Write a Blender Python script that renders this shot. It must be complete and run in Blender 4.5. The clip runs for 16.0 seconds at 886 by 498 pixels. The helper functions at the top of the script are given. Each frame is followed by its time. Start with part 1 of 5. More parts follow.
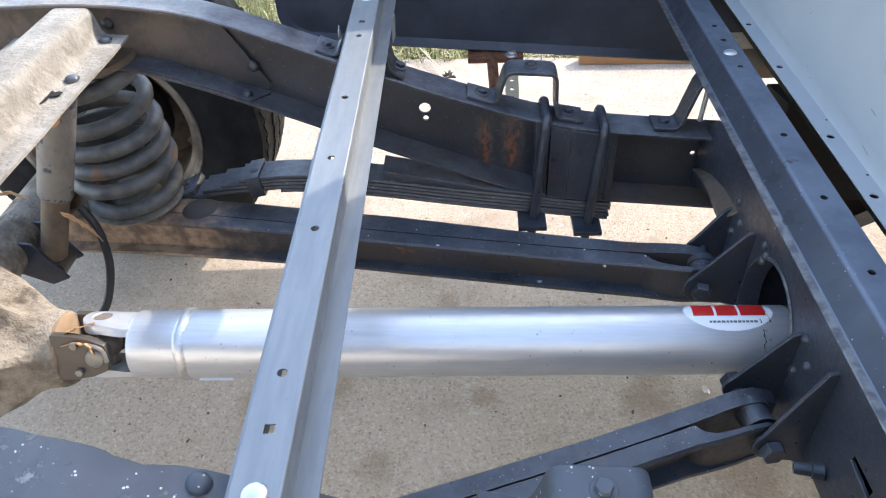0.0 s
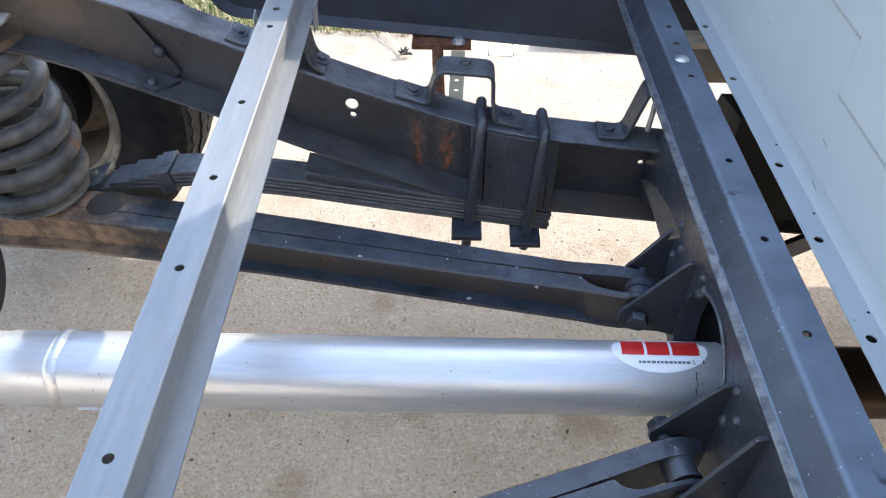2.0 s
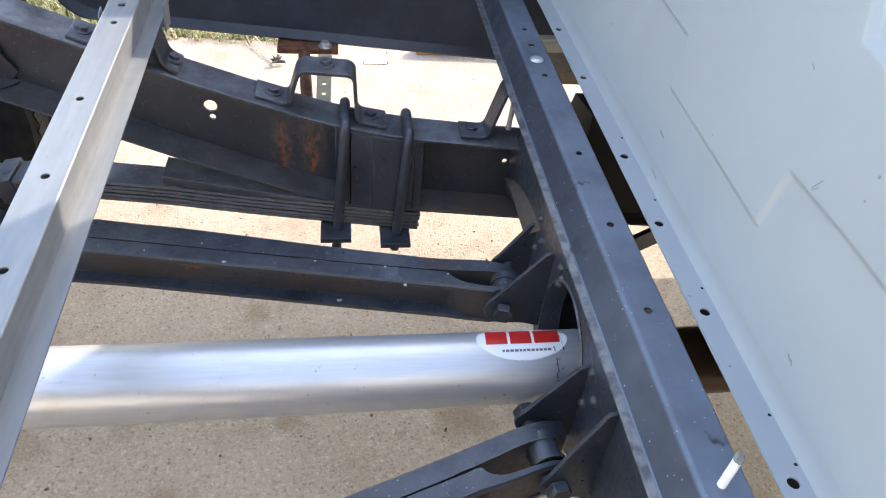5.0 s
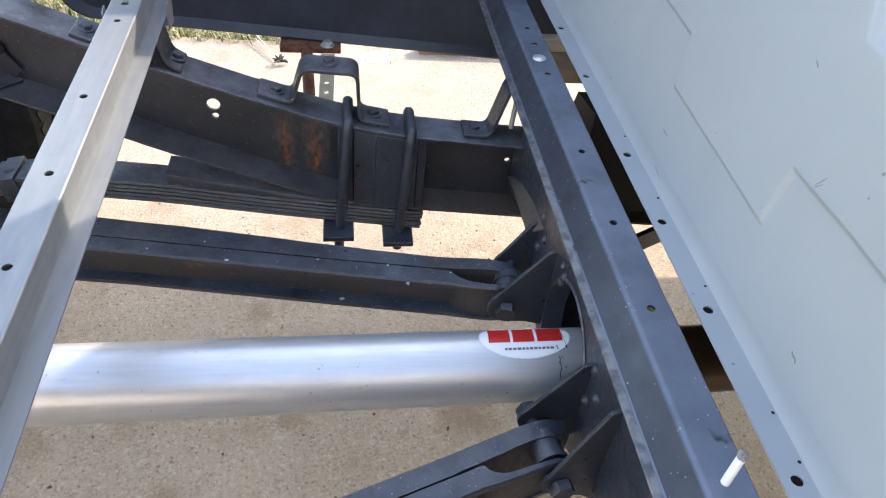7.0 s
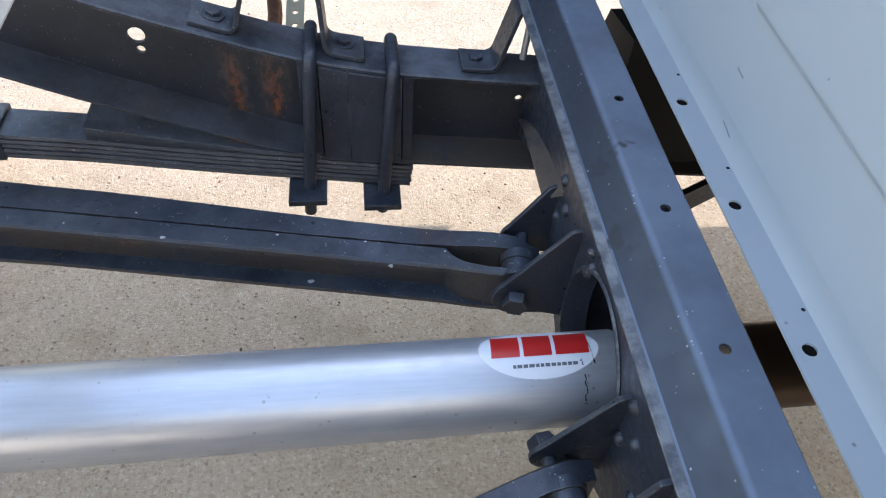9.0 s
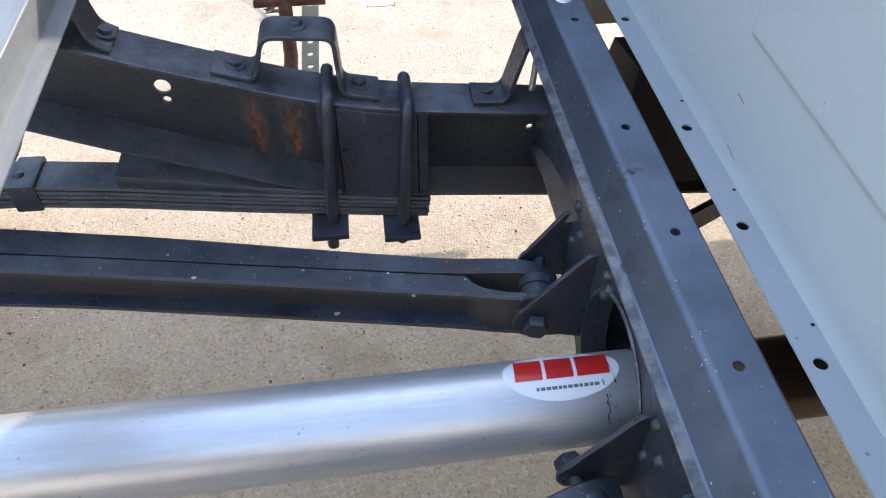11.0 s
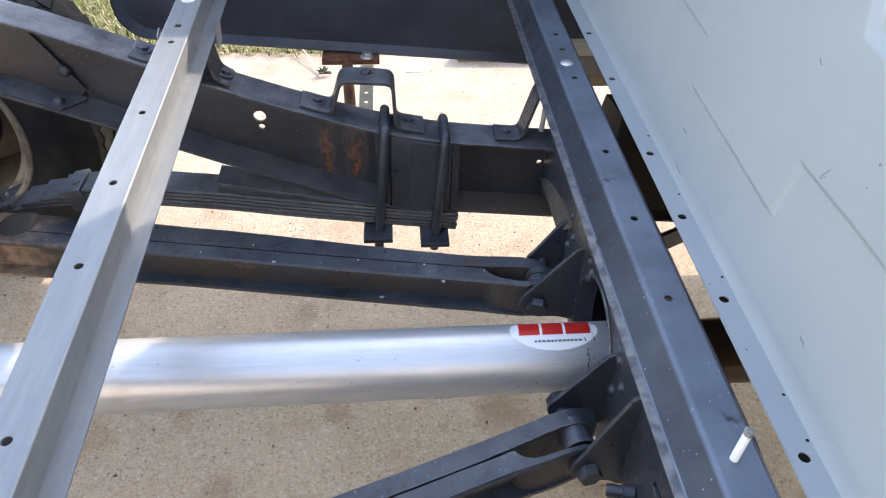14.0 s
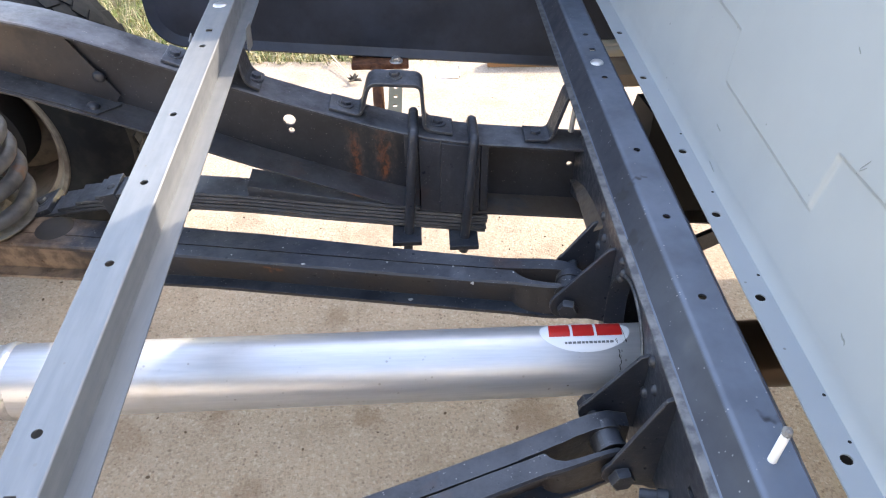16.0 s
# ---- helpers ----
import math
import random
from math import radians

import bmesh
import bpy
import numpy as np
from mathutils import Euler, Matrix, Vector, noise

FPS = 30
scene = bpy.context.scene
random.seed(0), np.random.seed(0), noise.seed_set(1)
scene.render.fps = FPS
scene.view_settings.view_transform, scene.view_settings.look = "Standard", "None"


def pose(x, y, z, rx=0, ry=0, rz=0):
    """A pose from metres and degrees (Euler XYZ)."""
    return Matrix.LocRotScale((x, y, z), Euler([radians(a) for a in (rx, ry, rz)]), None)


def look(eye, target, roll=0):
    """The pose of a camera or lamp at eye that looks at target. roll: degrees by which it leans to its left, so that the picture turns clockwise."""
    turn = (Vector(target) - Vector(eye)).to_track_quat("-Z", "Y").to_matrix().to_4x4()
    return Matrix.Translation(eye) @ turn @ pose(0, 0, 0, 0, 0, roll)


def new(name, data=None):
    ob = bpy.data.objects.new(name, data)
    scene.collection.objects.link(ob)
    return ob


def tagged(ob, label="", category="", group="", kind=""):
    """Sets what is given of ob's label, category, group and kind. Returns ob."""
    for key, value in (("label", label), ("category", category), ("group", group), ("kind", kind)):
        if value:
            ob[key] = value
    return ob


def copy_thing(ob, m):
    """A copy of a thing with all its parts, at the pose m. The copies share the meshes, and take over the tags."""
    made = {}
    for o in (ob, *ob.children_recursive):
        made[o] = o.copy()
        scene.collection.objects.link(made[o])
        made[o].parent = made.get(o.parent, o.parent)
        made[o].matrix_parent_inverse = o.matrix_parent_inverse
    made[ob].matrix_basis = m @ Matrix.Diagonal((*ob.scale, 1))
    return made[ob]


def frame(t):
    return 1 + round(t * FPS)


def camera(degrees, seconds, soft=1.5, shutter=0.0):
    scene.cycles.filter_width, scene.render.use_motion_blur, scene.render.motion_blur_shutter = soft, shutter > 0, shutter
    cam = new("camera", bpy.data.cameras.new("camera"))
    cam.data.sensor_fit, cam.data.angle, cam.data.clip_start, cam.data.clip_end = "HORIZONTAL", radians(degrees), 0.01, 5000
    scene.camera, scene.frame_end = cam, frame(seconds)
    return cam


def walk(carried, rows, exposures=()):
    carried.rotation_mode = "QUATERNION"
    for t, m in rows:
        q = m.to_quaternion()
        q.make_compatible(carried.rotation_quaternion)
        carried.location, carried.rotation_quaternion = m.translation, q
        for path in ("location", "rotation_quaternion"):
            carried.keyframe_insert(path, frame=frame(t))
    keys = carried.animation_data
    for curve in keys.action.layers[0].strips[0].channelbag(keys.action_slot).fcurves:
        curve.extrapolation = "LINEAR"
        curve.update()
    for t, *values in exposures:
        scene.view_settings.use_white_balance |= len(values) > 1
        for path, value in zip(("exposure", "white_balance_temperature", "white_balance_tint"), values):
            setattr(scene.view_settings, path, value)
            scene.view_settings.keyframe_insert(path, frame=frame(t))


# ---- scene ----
cam = camera(63.2, 16.0, soft=1.15)
PATH = [
    (0, (0.05, 0.012, 1.208), (-0.043, 1.541, -0.078), -2.9),
    (0.5, (0.057, 0.037, 1.215), (-0.05, 1.517, -0.126), -2.9),
    (1, (0.086, 0.09, 1.221), (-0.025, 1.567, -0.123), -2.4),
    (1.2, (0.1, 0.114, 1.211), (-0.005, 1.594, -0.13), -1.3),
    (1.5, (0.123, 0.133, 1.204), (0.066, 1.606, -0.147), 0.7),
    (2, (0.132, 0.145, 1.205), (0.108, 1.607, -0.16), 0.6),
    (2.5, (0.13, 0.138, 1.197), (0.047, 1.61, -0.155), -1.0),
    (3, (0.156, 0.136, 1.189), (0.138, 1.588, -0.187), 0.4),
    (3.3, (0.166, 0.129, 1.2), (0.277, 1.609, -0.141), 3.0),
    (3.5, (0.184, 0.127, 1.194), (0.353, 1.611, -0.137), 3.9),
    (4, (0.179, 0.128, 1.19), (0.44, 1.603, -0.135), 5.9),
    (6.5, (0.172, 0.127, 1.186), (0.444, 1.604, -0.134), 6.1),
    (7, (0.172, 0.126, 1.186), (0.437, 1.603, -0.136), 6.0),
    (7.5, (0.182, 0.157, 1.175), (0.488, 1.6, -0.175), 9.0),
    (8, (0.216, 0.286, 1.139), (0.548, 1.668, -0.268), 9.1),
    (8.5, (0.229, 0.348, 1.092), (0.485, 1.681, -0.377), 6.6),
    (9, (0.238, 0.359, 1.075), (0.449, 1.67, -0.42), 4.6),
    (9.2, (0.241, 0.36, 1.071), (0.433, 1.667, -0.431), 3.9),
    (11.3, (0.23, 0.34, 1.113), (0.396, 1.702, -0.342), 0.2),
    (11.5, (0.228, 0.334, 1.119), (0.394, 1.692, -0.34), 0.2),
    (12, (0.228, 0.299, 1.142), (0.4, 1.648, -0.325), 0.6),
    (12.5, (0.207, 0.238, 1.17), (0.463, 1.583, -0.288), 3.7),
    (13, (0.182, 0.155, 1.206), (0.445, 1.52, -0.232), 3.7),
    (13.5, (0.189, 0.1, 1.224), (0.432, 1.53, -0.152), 3.8),
    (14, (0.189, 0.076, 1.216), (0.321, 1.575, -0.101), 1.7),
    (14.5, (0.192, 0.079, 1.199), (0.291, 1.599, -0.097), 1.4),
    (15, (0.192, 0.075, 1.199), (0.286, 1.597, -0.094), 0.8),
    (15.5, (0.193, 0.074, 1.201), (0.257, 1.596, -0.095), 0.0),
    (16, (0.193, 0.073, 1.201), (0.239, 1.594, -0.096), -0.6),
]
walk(cam, [(t, look(eye, target, roll)) for t, eye, target, roll in PATH], exposures=[(0, 3.22, 7480, 12), (1.5, 3.26, 7480, 12), (3.5, 3.33, 8180, 14), (7, 3.22, 8280, 14), (9, 3.08, 7580, 12), (12, 3.08, 7680, 13), (13.5, 3.2, 8180, 15), (16, 3.39, 8480, 16)])

# ---- light ----
SUN_AZ = radians(40)
SUN_EL = radians(35.5)
world = bpy.data.worlds.new("sky")
scene.world = world
world.use_nodes = True
wn = world.node_tree.nodes
wn.clear()
w_out, w_bg, w_sky = wn.new("ShaderNodeOutputWorld"), wn.new("ShaderNodeBackground"), wn.new("ShaderNodeTexSky")
w_sky.sky_type, w_sky.sun_disc = "NISHITA", False
w_sky.sun_elevation, w_sky.sun_rotation = SUN_EL, math.pi / 2 - SUN_AZ
w_sky.dust_density = 0.8
w_bg.inputs["Strength"].default_value = 0.118
world.node_tree.links.new(w_sky.outputs[0], w_bg.inputs[0])
world.node_tree.links.new(w_bg.outputs[0], w_out.inputs[0])
sun = new("sun", bpy.data.lights.new("sun", "SUN"))
sun.data.energy, sun.data.angle, sun.data.color = 0.85, radians(0.55), (1.0, 0.985, 0.965)
TO_SUN = Vector((math.cos(SUN_AZ) * math.cos(SUN_EL), math.sin(SUN_AZ) * math.cos(SUN_EL), math.sin(SUN_EL)))
sun.matrix_world = look(TO_SUN * 10, (0, 0, 0))


# ---- materials ----
class Nodes:
    """A small builder of node materials in object coordinates."""

    def __init__(self, name, rough=0.5, metal=0.0, spec=0.5):
        self.mat = bpy.data.materials.new(name)
        self.mat.use_nodes = True
        self.t = self.mat.node_tree
        self.bsdf = self.t.nodes["Principled BSDF"]
        self.bsdf.inputs["Roughness"].default_value = rough
        self.bsdf.inputs["Metallic"].default_value = metal
        self.bsdf.inputs["Specular IOR Level"].default_value = spec
        self.co = self.t.nodes.new("ShaderNodeTexCoord").outputs["Object"]

    def link(self, a, b):
        self.t.links.new(a, b)

    def stretch(self, s):
        n = self.t.nodes.new("ShaderNodeMapping")
        n.inputs["Scale"].default_value = s
        self.link(self.co, n.inputs["Vector"])
        return n.outputs[0]

    def noise(self, scale, detail=6, rough=0.6, co=None):
        n = self.t.nodes.new("ShaderNodeTexNoise")
        n.inputs["Scale"].default_value, n.inputs["Detail"].default_value = scale, detail
        n.inputs["Roughness"].default_value = rough
        self.link(co or self.co, n.inputs["Vector"])
        return n.outputs["Fac"]

    def cells(self, scale, out="Distance", co=None):
        n = self.t.nodes.new("ShaderNodeTexVoronoi")
        n.inputs["Scale"].default_value = scale
        self.link(co or self.co, n.inputs["Vector"])
        return n.outputs[out]

    def ramp(self, fac, a, b, lo=0.0, hi=1.0):
        n = self.t.nodes.new("ShaderNodeMapRange")
        n.interpolation_type = "SMOOTHSTEP"
        for key, v in (("From Min", a), ("From Max", b), ("To Min", lo), ("To Max", hi)):
            n.inputs[key].default_value = v
        self.link(fac, n.inputs["Value"])
        return n.outputs[0]

    def math(self, op, a, b):
        n = self.t.nodes.new("ShaderNodeMath")
        n.operation = op
        for sock, v in ((n.inputs[0], a), (n.inputs[1], b)):
            if isinstance(v, (int, float)):
                sock.default_value = v
            else:
                self.link(v, sock)
        return n.outputs[0]

    def axis(self, k):
        n = self.t.nodes.new("ShaderNodeSeparateXYZ")
        self.link(self.co, n.inputs[0])
        return n.outputs[k]

    def mix(self, fac, a, b):
        n = self.t.nodes.new("ShaderNodeMix")
        n.data_type = "RGBA"
        if isinstance(fac, (int, float)):
            n.inputs[0].default_value = fac
        else:
            self.link(fac, n.inputs[0])
        for sock, v in ((n.inputs[6], a), (n.inputs[7], b)):
            if isinstance(v, tuple):
                sock.default_value = (*v, 1)
            else:
                self.link(v, sock)
        return n.outputs[2]

    def color(self, c):
        if isinstance(c, tuple):
            self.bsdf.inputs["Base Color"].default_value = (*c, 1)
        else:
            self.link(c, self.bsdf.inputs["Base Color"])
        return self

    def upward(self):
        """1 on faces that look up; tops get dust and painted sky sheen."""
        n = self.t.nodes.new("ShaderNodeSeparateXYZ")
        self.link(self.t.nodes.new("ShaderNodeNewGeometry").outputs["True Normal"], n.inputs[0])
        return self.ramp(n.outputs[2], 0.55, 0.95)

    def edges(self, radius=0.0025):
        """1 on outer and inner corners, where paint wears thin."""
        b = self.t.nodes.new("ShaderNodeBevel")
        b.samples = 4
        b.inputs["Radius"].default_value = radius
        d = self.t.nodes.new("ShaderNodeVectorMath")
        d.operation = "DOT_PRODUCT"
        self.link(b.outputs[0], d.inputs[0])
        self.link(self.t.nodes.new("ShaderNodeNewGeometry").outputs["Normal"], d.inputs[1])
        return self.ramp(d.outputs["Value"], 0.985, 0.86)

    def rough(self, fac):
        self.link(fac, self.bsdf.inputs["Roughness"])
        return self

    def bump(self, fac, strength=0.3, dist=0.002):
        n = self.t.nodes.new("ShaderNodeBump")
        n.inputs["Strength"].default_value, n.inputs["Distance"].default_value = strength, dist
        self.link(fac, n.inputs["Height"])
        self.link(n.outputs[0], self.bsdf.inputs["Normal"])
        return self


def flecks(m, scale, size):
    """Sparse small spots: the middles of random cells."""
    d = m.ramp(m.cells(scale), size, size * 0.6)
    pick = m.ramp(m.noise(scale * 0.35, 2), 0.56, 0.62)
    return m.math("MULTIPLY", d, pick)


def black_paint(name, dust=0.25, fleck=0.0, rust=0.0, base=(0.021, 0.026, 0.036), rough=0.36, top=None):
    m = Nodes(name, rough)
    big, fine = m.noise(7, 5), m.noise(90, 6)
    c = m.mix(m.ramp(big, 0.3, 0.75), base, tuple(v * 1.9 + 0.006 for v in base))
    c = m.mix(m.math("MULTIPLY", m.ramp(fine, 0.5, 0.8), dust), c, (0.115, 0.125, 0.142))
    # Tops painted paler: settled dust plus a bluish sheen of sky light.
    sky_dust_film = m.math("MULTIPLY", m.math("MULTIPLY", m.upward(), m.ramp(m.noise(16, 7, 0.7), 0.3, 0.68)), dust * 1.3 if top is None else top)
    c = m.mix(sky_dust_film, c, (0.118, 0.130, 0.150))
    if rust:
        c = m.mix(m.math("MULTIPLY", m.ramp(m.noise(11, 8), 0.6, 0.72), rust), c, (0.16, 0.062, 0.025))
    if fleck:
        c = m.mix(m.math("MULTIPLY", flecks(m, 230, 0.2), fleck), c, (0.6, 0.6, 0.58))
        c = m.mix(m.math("MULTIPLY", m.ramp(m.noise(70, 9, 0.75, m.stretch((0.35, 1, 1))), 0.68, 0.74), fleck * 0.6), c, (0.36, 0.37, 0.37))
    if dust:
        wear = m.math("MULTIPLY", m.edges(), m.ramp(m.noise(38, 7, 0.7), 0.40, 0.64))
        c = m.mix(m.math("MULTIPLY", wear, 0.75), c, (0.20, 0.205, 0.21))
    m.color(c).rough(m.ramp(fine, 0.2, 0.8, rough - 0.1, rough + 0.2))
    m.bump(m.math("ADD", fine, m.math("MULTIPLY", m.noise(25, 4), 0.9)), 0.45, 0.002)
    return m


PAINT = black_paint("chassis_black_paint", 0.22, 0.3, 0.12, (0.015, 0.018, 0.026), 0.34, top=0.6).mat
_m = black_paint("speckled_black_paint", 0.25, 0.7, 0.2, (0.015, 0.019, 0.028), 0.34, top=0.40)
_side = _m.math("MULTIPLY", _m.math("SUBTRACT", 1.0, _m.upward()), _m.ramp(_m.noise(9, 6, 0.65), 0.30, 0.62, 0.25, 0.9))
_m.color(_m.mix(_side, _m.bsdf.inputs["Base Color"].links[0].from_socket, (0.052, 0.042, 0.036)))
_edge = _m.math("MULTIPLY", _m.math("SUBTRACT", _m.noise(12, 7), 0.5), 0.5)
_rear = _m.ramp(_m.math("ADD", _m.axis(0), _edge), -0.36, -0.52)
_grime = _m.mix(_m.ramp(_m.noise(30, 7), 0.35, 0.65), (0.12, 0.078, 0.056), (0.34, 0.235, 0.165))
_m.color(_m.mix(_rear, _m.bsdf.inputs["Base Color"].links[0].from_socket, _grime))
_px = _m.ramp(_m.math("ABSOLUTE", _m.math("ADD", _m.math("SUBTRACT", _m.axis(0), -0.070), _m.math("MULTIPLY", _edge, 0.5)), 0.0), 0.034, 0.014)
_pz = _m.ramp(_m.math("ABSOLUTE", _m.math("ADD", _m.math("SUBTRACT", _m.axis(2), 0.356), _m.math("MULTIPLY", _edge, 0.2)), 0.0), 0.014, 0.004)
_patch = _m.math("MULTIPLY", _m.math("MULTIPLY", _px, _pz), _m.ramp(_m.noise(50, 6), 0.35, 0.55))
_m.color(_m.mix(_patch, _m.bsdf.inputs["Base Color"].links[0].from_socket, (0.26, 0.10, 0.045)))
PAINT_ARM = _m.mat
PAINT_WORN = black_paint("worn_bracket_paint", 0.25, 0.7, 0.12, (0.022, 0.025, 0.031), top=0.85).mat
PAINT_CLEAN = black_paint("clean_black_paint", 0.0, 0.0, 0.0, (0.013, 0.019, 0.032), 0.38).mat

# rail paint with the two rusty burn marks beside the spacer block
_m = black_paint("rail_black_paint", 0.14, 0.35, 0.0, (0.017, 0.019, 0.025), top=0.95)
_x, _z, _y = _m.axis(0), _m.axis(2), _m.axis(1)
_edge = _m.math("MULTIPLY", _m.math("SUBTRACT", _m.noise(60, 6), 0.5), 0.03)
_smear = _halo = None
for cx, half in ((0.068, 0.010), (0.119, 0.011)):
    dx = _m.math("ABSOLUTE", _m.math("ADD", _m.math("SUBTRACT", _x, cx), _edge), 0.0)
    tall = _m.ramp(_m.math("ABSOLUTE", _m.math("SUBTRACT", _z, 0.475), 0.0), 0.066, 0.042)
    s = _m.math("MULTIPLY", _m.ramp(dx, half * 1.3, half * 0.3), tall)
    h = _m.math("MULTIPLY", _m.ramp(dx, half * 2.4, half * 1.2), tall)
    _smear = s if _smear is None else _m.math("MAXIMUM", _smear, s)
    _halo = h if _halo is None else _m.math("MAXIMUM", _halo, h)
_far = _m.ramp(_y, 1.1, 1.15)
_old = _m.bsdf.inputs["Base Color"].links[0].from_socket
_grain = _m.noise(110, 7, 0.7, _m.stretch((1, 1, 0.5)))
_old = _m.mix(_m.math("MULTIPLY", _m.math("MULTIPLY", _halo, _far), _m.ramp(_grain, 0.40, 0.66, 0.1, 0.75)), _old, (0.105, 0.088, 0.074))
_low = _m.ramp(_z, 0.515, 0.455, 0.30, 0.62)
_rust = _m.mix(_m.ramp(_grain, 0.40, 0.62), (0.040, 0.026, 0.022), (0.27, 0.088, 0.036))
_m.color(_m.mix(_m.math("MULTIPLY", _m.math("MULTIPLY", _smear, _far), _m.math("MULTIPLY", _low, _m.ramp(_m.noise(40, 6), 0.3, 0.6, 0.4, 1.5))), _old, _rust))
_old = _m.bsdf.inputs["Base Color"].links[0].from_socket
_rear = _m.math("MULTIPLY", _m.ramp(_x, -0.30, -0.56), _m.ramp(_m.noise(12, 8, 0.7), 0.34, 0.64, 0.15, 0.8))
_m.color(_m.mix(_rear, _old, (0.150, 0.114, 0.090)))
PAINT_RAIL = _m.mat

_m = black_paint("silted_black_paint", 0.3, 0.5, 0.4, top=0.85)
_m.color(_m.mix(_m.math("MULTIPLY", _m.ramp(_m.noise(13, 8, 0.65), 0.27, 0.52), _m.ramp(_m.axis(0), 0.16, 0.34, 0.3, 1.0)), _m.bsdf.inputs["Base Color"].links[0].from_socket, (0.108, 0.085, 0.070)))
PAINT_SILT = _m.mat

_m = Nodes("peeling_grey_black_paint", 0.5)
_n = _m.noise(34, 12, 0.72)
_c = _m.mix(_m.ramp(_m.noise(9, 6), 0.35, 0.65), (0.036, 0.045, 0.058), (0.056, 0.068, 0.084))
_scale = _m.math("MULTIPLY", _m.ramp(_n, 0.56, 0.62), _m.ramp(_m.noise(11, 4), 0.46, 0.60))
_c = _m.mix(_m.math("MULTIPLY", _scale, 0.8), _c, (0.22, 0.235, 0.245))
_c = _m.mix(flecks(_m, 170, 0.26), _c, (0.55, 0.55, 0.54))
_c = _m.mix(_m.math("MULTIPLY", _m.ramp(_m.noise(30, 8), 0.66, 0.74), 0.7), _c, (0.26, 0.22, 0.17))
_m.color(_c).bump(_m.math("ADD", _scale, _m.math("MULTIPLY", _m.noise(26, 5), 0.6)), 0.5, 0.002)
PEELED = _m.mat

_m = Nodes("dirt_coated_steel", 0.85, 0, 0.2)
_n = _m.noise(14, 9, 0.7)
_f = _m.noise(120, 5)
_c = _m.mix(_m.ramp(_n, 0.35, 0.7), (0.185, 0.168, 0.142), (0.31, 0.287, 0.25))
_c = _m.mix(_m.ramp(_f, 0.6, 0.8), _c, (0.14, 0.12, 0.10))
_c = _m.mix(_m.math("MULTIPLY", _m.ramp(_m.noise(26, 9, 0.7), 0.56, 0.70), 0.65), _c, (0.12, 0.10, 0.085))
_m.color(_c).bump(_m.math("ADD", _f, _m.noise(35, 6)), 0.9, 0.005)
DIRT = _m.mat
_m = Nodes("caked_axle_dirt", 0.9, 0, 0.2)
_n = _m.noise(16, 9, 0.7)
_c = _m.mix(_m.ramp(_n, 0.36, 0.60), (0.155, 0.128, 0.100), (0.33, 0.287, 0.235))
_c = _m.mix(_m.math("MULTIPLY", _m.ramp(_m.noise(9, 7, 0.7), 0.56, 0.68), 0.8), _c, (0.075, 0.062, 0.050))
_m.color(_c).bump(_m.math("ADD", _n, _m.noise(70, 6)), 1.0, 0.010)
AXLE_DIRT = _m.mat

_m = Nodes("galvanised_steel", 0.45, 0.28, 0.5)
_s = _m.noise(14, 6, 0.6, _m.stretch((6, 0.6, 6)))
_b = _m.noise(9, 5)
_c = _m.mix(_m.ramp(_s, 0.3, 0.7), (0.172, 0.190, 0.206), (0.212, 0.228, 0.240))
_c = _m.mix(_m.ramp(_b, 0.62, 0.78), _c, (0.17, 0.180, 0.185))
_c = _m.mix(_m.math("MULTIPLY", flecks(_m, 60, 0.12), 0.5), _c, (0.17, 0.15, 0.13))
_c = _m.mix(_m.math("MULTIPLY", _m.ramp(_m.noise(28, 9, 0.75, _m.stretch((3, 1, 3))), 0.64, 0.76), 0.5), _c, (0.30, 0.32, 0.34))
_m.color(_c).rough(_m.ramp(_m.noise(40, 6), 0.3, 0.7, 0.38, 0.52)).bump(_m.noise(50, 4), 0.08, 0.001)
GALV = _m.mat

_m = Nodes("dark_bluish_steel", 0.4, 0.3)
_b = _m.noise(6, 6)
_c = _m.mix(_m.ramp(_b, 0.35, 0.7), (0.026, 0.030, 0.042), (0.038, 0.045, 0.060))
# Upward faces coloured paler blue in place of the reflected sky.
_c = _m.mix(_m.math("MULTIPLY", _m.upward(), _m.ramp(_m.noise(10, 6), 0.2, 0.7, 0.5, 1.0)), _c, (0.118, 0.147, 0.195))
_c = _m.mix(_m.ramp(_m.noise(18, 3), 0.66, 0.72), _c, (0.020, 0.022, 0.028))
_c = _m.mix(_m.math("MULTIPLY", flecks(_m, 160, 0.19), 0.55), _c, (0.4, 0.4, 0.4))
_m.color(_c).rough(_m.ramp(_m.noise(45, 6), 0.3, 0.7, 0.34, 0.55)).bump(_m.noise(90, 4), 0.1, 0.001)
STEEL_DARK = _m.mat
_m = Nodes("scuffed_steel_edge", 0.45, 0.5)
_m.color(_m.mix(_m.ramp(_m.noise(60, 6), 0.35, 0.65), (0.07, 0.075, 0.085), (0.17, 0.175, 0.182))).bump(_m.noise(120, 4), 0.2, 0.001)
STEEL_EDGE = _m.mat

_m = Nodes("brushed_aluminium", 0.36, 0.66)
_s = _m.noise(30, 6, 0.6, _m.stretch((0.4, 8, 8)))
_b = _m.noise(5, 5)
_c = _m.mix(_m.ramp(_s, 0.3, 0.7), (0.545, 0.558, 0.58), (0.605, 0.615, 0.635))
_c = _m.mix(_m.math("MULTIPLY", flecks(_m, 90, 0.2), 0.55), _c, (0.24, 0.235, 0.22))
_c = _m.mix(_m.math("MULTIPLY", flecks(_m, 38, 0.07), 0.8), _c, (0.16, 0.15, 0.14))
